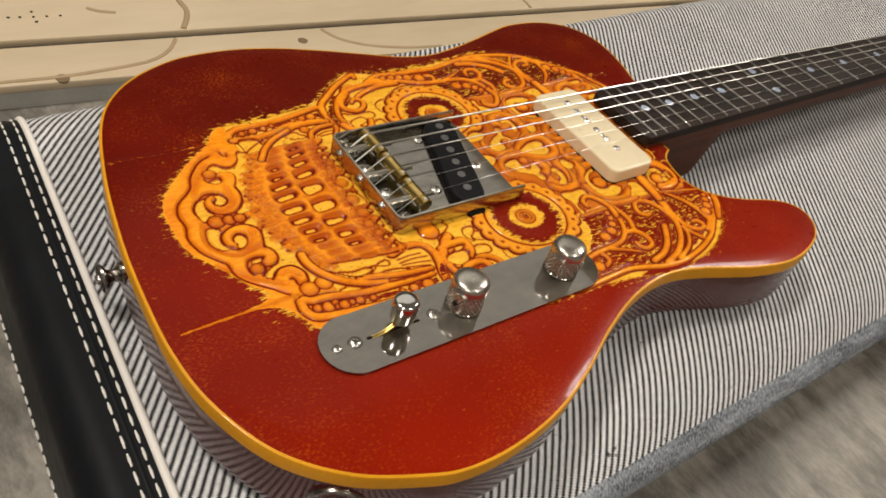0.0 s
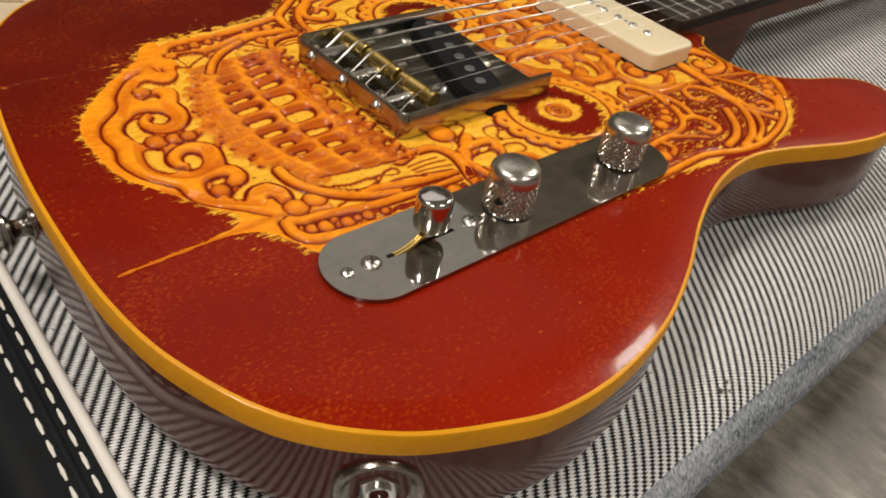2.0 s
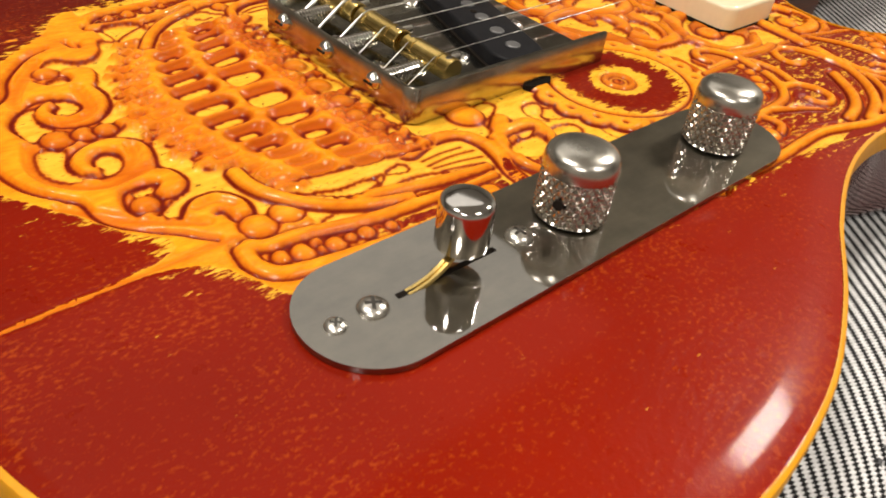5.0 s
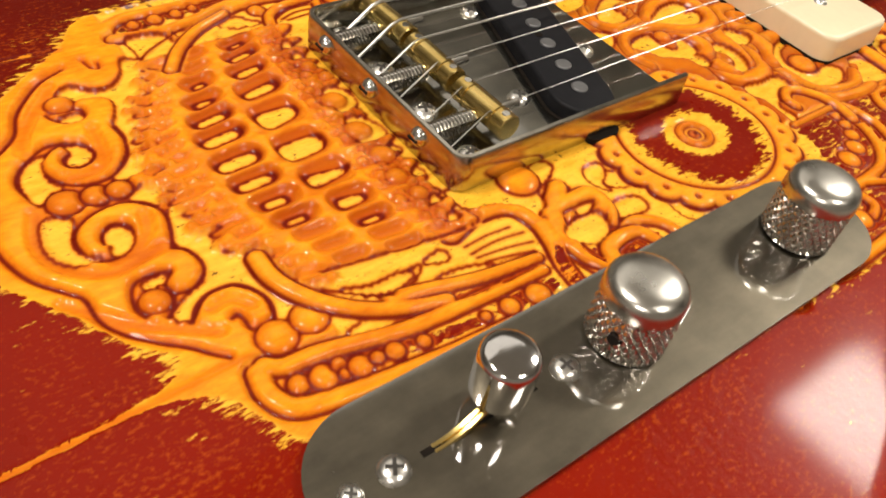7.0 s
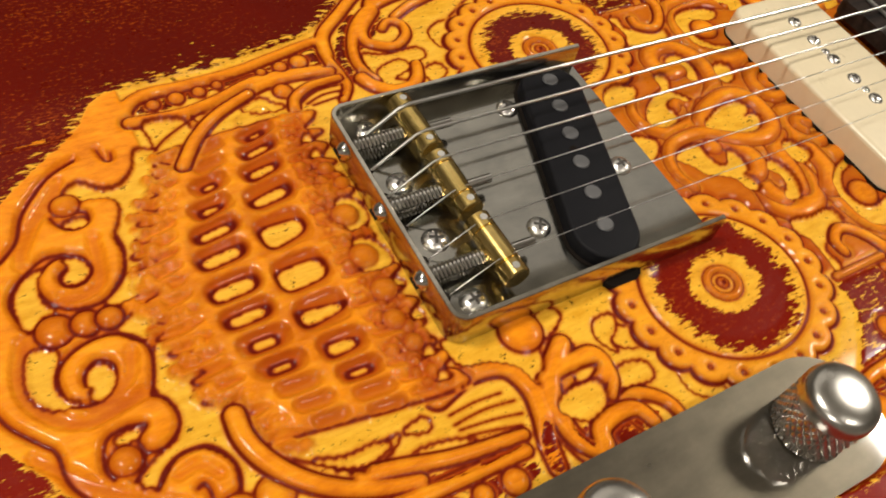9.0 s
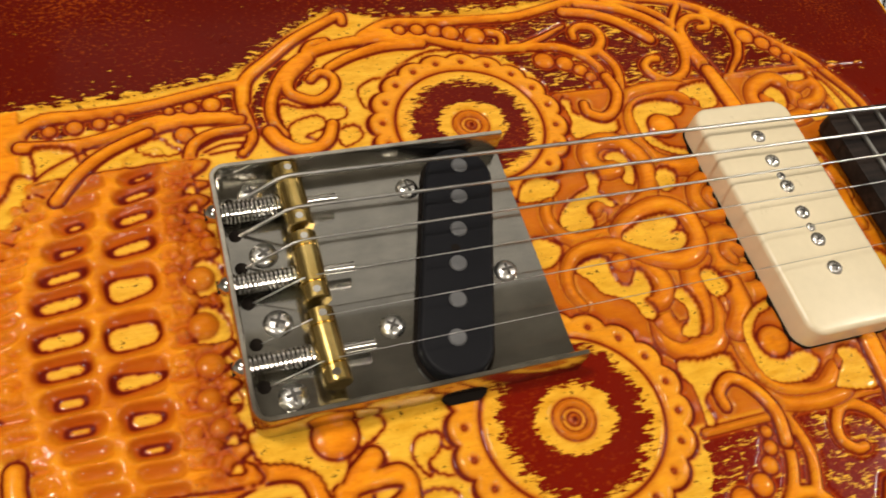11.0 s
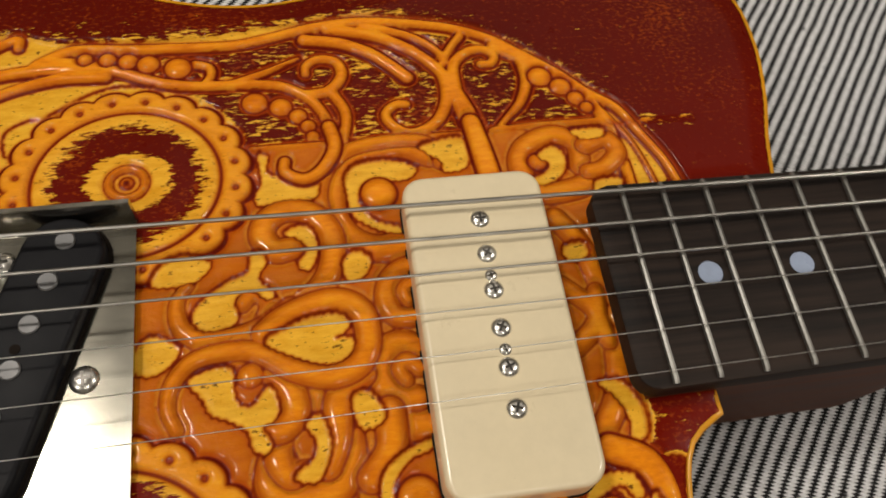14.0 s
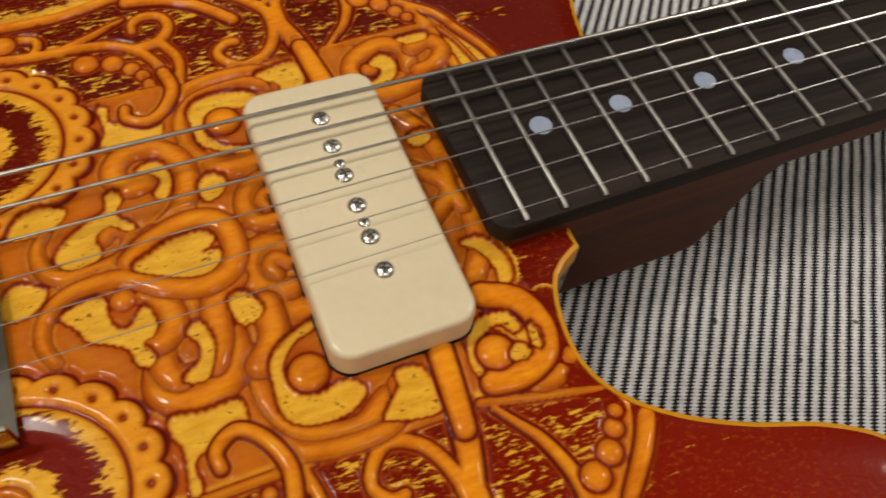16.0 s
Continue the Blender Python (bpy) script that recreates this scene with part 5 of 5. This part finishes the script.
def screw(x, y, z, r, parent, mat=None, name="screw", cross=True, turn=20):
    """A domed screw with a cross recess."""
    prof = [(0, r * 0.46), (r * 0.35, r * 0.44), (r * 0.7, r * 0.35), (r * 0.93, r * 0.16), (r, 0.0), (r, -0.0004)]
    bm = lathe(prof, 20, pose(x, y, z))
    s = part(name, bm, mat or M_SCREW, parent)
    if cross:
        a = box(-r * 0.50, r * 0.50, -r * 0.11, r * 0.11, 0, r * 0.05)
        b = box(-r * 0.11, r * 0.11, -r * 0.50, r * 0.50, 0, r * 0.053)
        part("recess", moved(joined(a, b), pose(x, y, z + r * 0.42, 0, 0, turn)), M_RECESS, s)
    return s


for i, (x, y) in enumerate(((.0300, .0255), (.0150, -.0155), (.0500, -.0055))):
    screw(x, y, PL, 0.0034, bridge, None, "pickup_screw", True, 15 + 40 * i)
for i, y in enumerate((.0305, .0110, -.0090, -.0288)):
    screw(-.0130, y, PL, 0.0038, bridge, None, "mounting_screw", True, 33 * i)

# saddles, springs and strings' anchors
SADDLE_Z = PL + 0.0063
SADDLES = ((.0235, 1.5), (.0017, 0.0), (-.0205, 2.0))
for y, skew in SADDLES:
    prof = [(0, -.0099), (.0033, -.0099), (.0036, -.0096), (.0036, -.0056), (.0032, -.0053), (.0036, -.0050), (.0036, .0050), (.0032, .0053),
            (.0036, .0056), (.0036, .0096), (.0033, .0099), (0, .0099)]
    s = part("saddle", lathe(prof, 28, pose(-.0030, y, SADDLE_Z) @ pose(0, 0, 0, 90, 0, skew)), M_BRASS, bridge, "brass barrel saddle")
    for dy in (-.0078, .0078):
        part("height_screw", lathe([(0, .0024), (.0010, .0024), (.0012, .002), (.0012, -.0058), (0, -.0058)], 12, pose(-.0030, y + dy, SADDLE_Z + .0012)), M_CHROME, s)
    x0, x1, zc = BX0 + 0.0016, -.0062, PL + 0.0040
    part("intonation_screw", tube([(BX0 - .0006, y, zc), (.0085, y - .0004, zc + .0004)], 0.0013, 10), M_CHROME, bridge)
    helix = []
    turns = 14
    for k in range(turns * 10 + 1):
        a = 2 * math.pi * k / 10
        f = k / (turns * 10)
        helix.append((x0 + (x1 - x0) * f, y + .0023 * math.cos(a), zc + .0023 * math.sin(a)))
    part("spring", tube(helix, 0.00045, 6), M_CHROME, bridge)
    head = lathe([(0, .0024), (.0012, .0023), (.0024, .0012), (.0027, 0), (.0027, -.0003)], 18, pose(BX0, y, zc, 0, -90, 0))
    b = part("adjusting_bolt", head, M_CHROME, bridge)
    part("slot", box(BX0 - .0026, BX0 - .0020, y - .0017, y + .0017, zc - .0003, zc + .0003), M_HOLE, b)

# bridge pickup
def obround(length, width, seg=12):
    r, h = width / 2, length / 2 - width / 2
    out = [(r * math.cos(radians(180 * i / seg)), h + r * math.sin(radians(180 * i / seg))) for i in range(seg + 1)]
    return out + [(-x, -y) for x, y in out]


PICK = pose(.0368, .0000, 0, 0, 0, -17.5)
pick_bm = moved(slab(obround(.0715, .0194), PL - .001, PL + .0048, .0012), PICK)
pickup = part("bridge_pickup", pick_bm, M_BLACK, bridge, "black single-coil pickup set at a slant")
for i in range(6):
    p = PICK @ Vector((0, .0292 - .01085 * i, 0))
    part("pole_piece", lathe([(0, .0006), (.0021, .0006), (.0024, .0003), (.0024, -.001), (0, -.001)], 20, pose(p.x, p.y, PL + .0048)), M_SLUG, pickup)
p = PICK @ Vector((0, .0054, 0))
part("centre_hole", lathe([(0, .0001), (.0012, .0001), (.0012, 0)], 14, pose(p.x - .0020, p.y - .0036, PL + .0049)), M_HOLE, pickup)
part("pickup_gap", moved(prism(obround(.0735, .0214), PL - .0004, PL + .0004), PICK), M_HOLE, bridge)

part("pickup_route", prism(rounded(.0222, .0352, -.0388, -.0300, .0040), TOP - .0022, TOP + .0001), M_HOLE, bridge, "dark edge of the routed cavity")

# neck pickup
# this dark slab stands for a narrow gap and mostly for shade beside the cover
part("neck_pickup_gap_shade", prism(rounded(.1258, .1622, -.0451, .0365, .0058, 8), TOP - .0022, TOP - .0003), M_HOLE, guitar, "dark gap and shade round the soap-bar pickup")
p90 = part("neck_pickup", slab(rounded(.1262, .1618, -.0448, .0362, .0055, 8), TOP - .002, TOP + .0085, .0016), M_CREAM, guitar, "cream plastic soap-bar pickup cover")
for i in range(6):
    screw(.1445, .0224 - .0097 * i, TOP + .0084, .0025, p90, None, "pole_screw", True, 50 * i)
for y in (.0224 - .0097 * 1.6, .0224 - .0097 * 3.55):
    screw(.1445, y, TOP + .0083, .0016, p90, None, "mounting_screw", True, 15)

# control plate, knobs, switch
CY = -.0905
plate = part("control_plate", prism(rounded(-.0952, .0665, CY - .016, CY + .016, .0159, 14), TOP + .0002, TOP + .0017, .0008), M_NICKEL, guitar, "aged nickel control plate")
CZ = TOP + .0017
for x, r in ((-.0880, .0024), (-.0790, .0034), (-.0368, .0034), (.0575, .0030)):
    screw(x, CY + .0002, CZ, r, plate, None, "screw", True, 40 + 900 * x)
part("switch_slot", box(-.0730, -.0450, CY - .0007, CY + .0007, CZ - .001, CZ + .00012), M_HOLE, plate)


def knob(x, y, name, turn):
    """A domed knob with a diamond-knurled skirt."""
    seg, rows, r, turns = 312, 60, .0090, 26
    bm = bmesh.new()
    rings = [[bm.verts.new((.0082 * math.cos(2 * math.pi * i / seg), .0082 * math.sin(2 * math.pi * i / seg), .0003)) for i in range(seg)]]
    for j in range(rows + 1):
        z = .0009 + .0120 * j / rows
        ring = []
        for i in range(seg):
            a = 2 * math.pi * i / seg
            u, w = turns * i / seg, z * turns / (2 * math.pi * r) * 0.72
            cut = min(abs((u + w) % 1 - 0.5), abs((u - w) % 1 - 0.5))
            fade = min(1, j / 2, (rows - j) / 2)
            rr = r - .00062 * fade * max(0.0, 1 - cut / 0.40)
            ring.append(bm.verts.new((rr * math.cos(a), rr * math.sin(a), z)))
        rings.append(ring)
    dome = [(r, .0133), (r, .0146), (r * .985, .0156), (r * .95, .0166), (r * .88, .0174), (r * .76, .0180), (r * .55, .0185), (r * .28, .0187)]
    for rr, z in dome:
        rings.append([bm.verts.new((rr * math.cos(2 * math.pi * i / seg), rr * math.sin(2 * math.pi * i / seg), z)) for i in range(seg)])
    for a, b in zip(rings, rings[1:]):
        for i in range(seg):
            bm.faces.new((a[i], a[(i + 1) % seg], b[(i + 1) % seg], b[i]))
    bm.faces.new(rings[-1])
    bm.faces.new(rings[0][::-1])
    k = part(name, moved(bm, pose(x, y, CZ, 0, 0, turn)), M_KNOB, plate, "knurled nickel knob with a domed top")
    k.data.materials.append(M_KNOBTOP)
    for p in k.data.polygons:
        p.material_index = 1 if p.center.z > CZ + .0131 else 0
    hole = lathe([(0, .0003), (.0013, .0003), (.0013, -.0005)], 14, pose(x, y, CZ + .0068, 0, 0, turn) @ pose(-.0087, -.0024, 0, 0, -90, 15))
    part("set_screw", hole, M_HOLE, k)
    return k


knob(-.0195, CY, "volume_knob", 0)
knob(.0440, CY, "tone_knob", 150)
tip_profile = [(0, .0046), (.0052, .0046), (.0058, .0050), (.0060, .0058), (.0060, .0150), (.0059, .0158), (.0055, .0164), (.0047, .0168), (.0024, .0170), (0, .0170)]
tip = part("switch_tip", lathe(tip_profile, 48, pose(-.0548, CY + .0014, CZ)), M_TIP, plate, "plain polished cylinder switch tip")
blade = []
for k in range(9):
    f = k / 8
    blade.append((-.0705 + .0155 * f, CY + .0010 * f * f, CZ - .0004 + .0062 * f ** 2.2))
part("lever", moved(joined(tube(blade, .0007, 6), tube([(x, y - .0011, z) for x, y, z in blade], .0006, 6)), pose(0, .0004, 0)), M_BRASS, plate, "thin brass lever blade")

# neck
NX0, NX1, NY = .1735, .652, .0012


def half_width(x):
    return .0272 + (.0212 - .0272) * (x - NX0) / (NX1 - NX0)


def board_outline():
    r = .005
    w = half_width(NX0)
    out = [(NX1, NY - half_width(NX1)), (NX1, NY + half_width(NX1))]
    out += [(NX0 + r + r * math.cos(radians(a)), NY + w - r + r * math.sin(radians(a))) for a in range(90, 181, 15)]
    out += [(NX0 + r + r * math.cos(radians(a)), NY - w + r + r * math.sin(radians(a))) for a in range(180, 271, 15)]
    return out


BOARD = TOP + .0092
neck_bm = bmesh.new()
rows = []
for x in np.concatenate([np.linspace(NX0 + .004, .246, 6), np.linspace(.248, .272, 14), np.linspace(.28, NX1, 24)]):
    w = half_width(x) - .0006
    heel = min(1.0, max(0.0, (x - .248) / .022))
    heel = heel * heel * (3 - 2 * heel)
    deep = .0475 * (1 - heel) + .0185 * heel
    ring = []
    for i in range(17):
        a = math.pi * i / 16
        k = 0.12 + 0.5 * heel
        cx, cz = math.cos(a), math.sin(a)
        px = math.copysign(abs(cx) ** k, cx) * w
        pz = -(abs(cz) ** k) * deep
        ring.append(neck_bm.verts.new((x, NY + px, BOARD - .0058 + pz)))
    rows.append(ring)
for a, b in zip(rows, rows[1:]):
    for i in range(16):
        neck_bm.faces.new((a[i], a[i + 1], b[i + 1], b[i]))
    neck_bm.faces.new((a[0], a[16], b[16], b[0]))
neck_bm.faces.new(rows[0])
neck_bm.faces.new(rows[-1])
neck = part("neck", neck_bm, M_NECK, guitar, "dark red stained wooden neck")
part("fingerboard", prism(board_outline(), BOARD - .0060, BOARD, .0006), M_ROSE, neck, "dark rosewood fingerboard")
for k in range(1, 23):
    x = .648 * 2 ** (-k / 12)
    w = half_width(x) - .0008
    fret = tube([(x, NY - w, BOARD + .0001), (x, NY - w + .0008, BOARD + .0005), (x, NY + w - .0008, BOARD + .0005), (x, NY + w, BOARD + .0001)], .0008, 8)
    part("fret", fret, M_FRET, neck)
for k in (3, 5, 7, 9, 12, 15, 17, 19, 21):
    x = .648 * (2 ** (-k / 12) + 2 ** (-(k - 1) / 12)) / 2
    for y in ((-.0125, .0125) if k == 12 else (0.0,)):
        part("inlay_dot", lathe([(0, .00015), (.0031, .00015), (.0031, -.001)], 24, pose(x, NY + y, BOARD)), M_DOT, neck)

# strings
GAUGE = (.00059, .00047, .00035, .00018, .00014, .00011)
for i in range(6):
    yb = (.0282, .0181, .0082, -.0022, -.0136, -.0249)[i]
    yn = .0174 - .0069 * i
    top_z = SADDLE_Z + .0032 + GAUGE[i]
    end_z = BOARD + .0030
    pts = [(-.0192, yb * 1.0, PL - .001), (-.0150, yb, PL + .0022), (-.0058, yb, top_z - .0008), (-.0030, yb, top_z)]
    pts += [(x, yb + (yn - yb) * (x + .003) / .651, top_z + (end_z - top_z) * (x + .003) / .651) for x in (.05, .15, .3, .65)]
    part("string", tube(pts, GAUGE[i], 8), M_STEEL, guitar, "nickel-wound string" if i < 3 else "plain steel string")
    part("string_hole", lathe([(0, .0002), (.0017, .0002), (.0017, 0)], 14, pose(-.0192, yb, PL)), M_HOLE, bridge)

# strap button on the end of the body
BZ = TOP - .0225
turned = [(0, .0108), (.0012, .0108), (.0016, .0104), (.0052, .0104), (.0070, .0097), (.0072, .0088), (.0064, .0080), (.0036, .0062), (.0030, .0042), (.0036, .0024), (.0056, .0010), (.0058, 0), (.0058, -.001)]
button = part("strap_button", lathe(turned, 28, pose(-.1470, .0050, BZ, 0, -90, 0)), M_DARKNICKEL, guitar, "dark nickel strap button")
part("button_screw", lathe([(0, .0015), (.0022, .0012), (.0030, 0), (.0030, -.0005)], 18, pose(-.1574, .0050, BZ, 0, -90, 0)), M_CHROME, button)

# jack cup on the lower edge
JACK = pose(-.1125, -.1418, TOP - .0245) @ pose(0, 0, 0, 0, 0, 235) @ pose(0, 0, 0, 0, 90, 0)
cup = [(.0060, -.0012), (.0062, .0002), (.0085, .0006), (.0100, .0022), (.0112, .0030), (.0122, .0026), (.0127, .0012), (.0127, -.004)]
jack = part("jack_socket", lathe(cup, 40, JACK), M_DARKNICKEL, guitar, "round nickel jack socket with a raised rim")
part("jack_nut", lathe([(.0034, .0020), (.0058, .0020), (.0062, .0014), (.0062, -.001)], 6, JACK), M_CHROME, jack)
part("jack_sleeve", lathe([(.0027, -.003), (.0027, .0032), (.0036, .0032), (.0036, -.001)], 24, JACK), M_CHROME, jack)
part("jack_hole", lathe([(0, -.0006), (.0100, -.0006), (.0100, -.002)], 24, JACK), M_HOLE, jack)
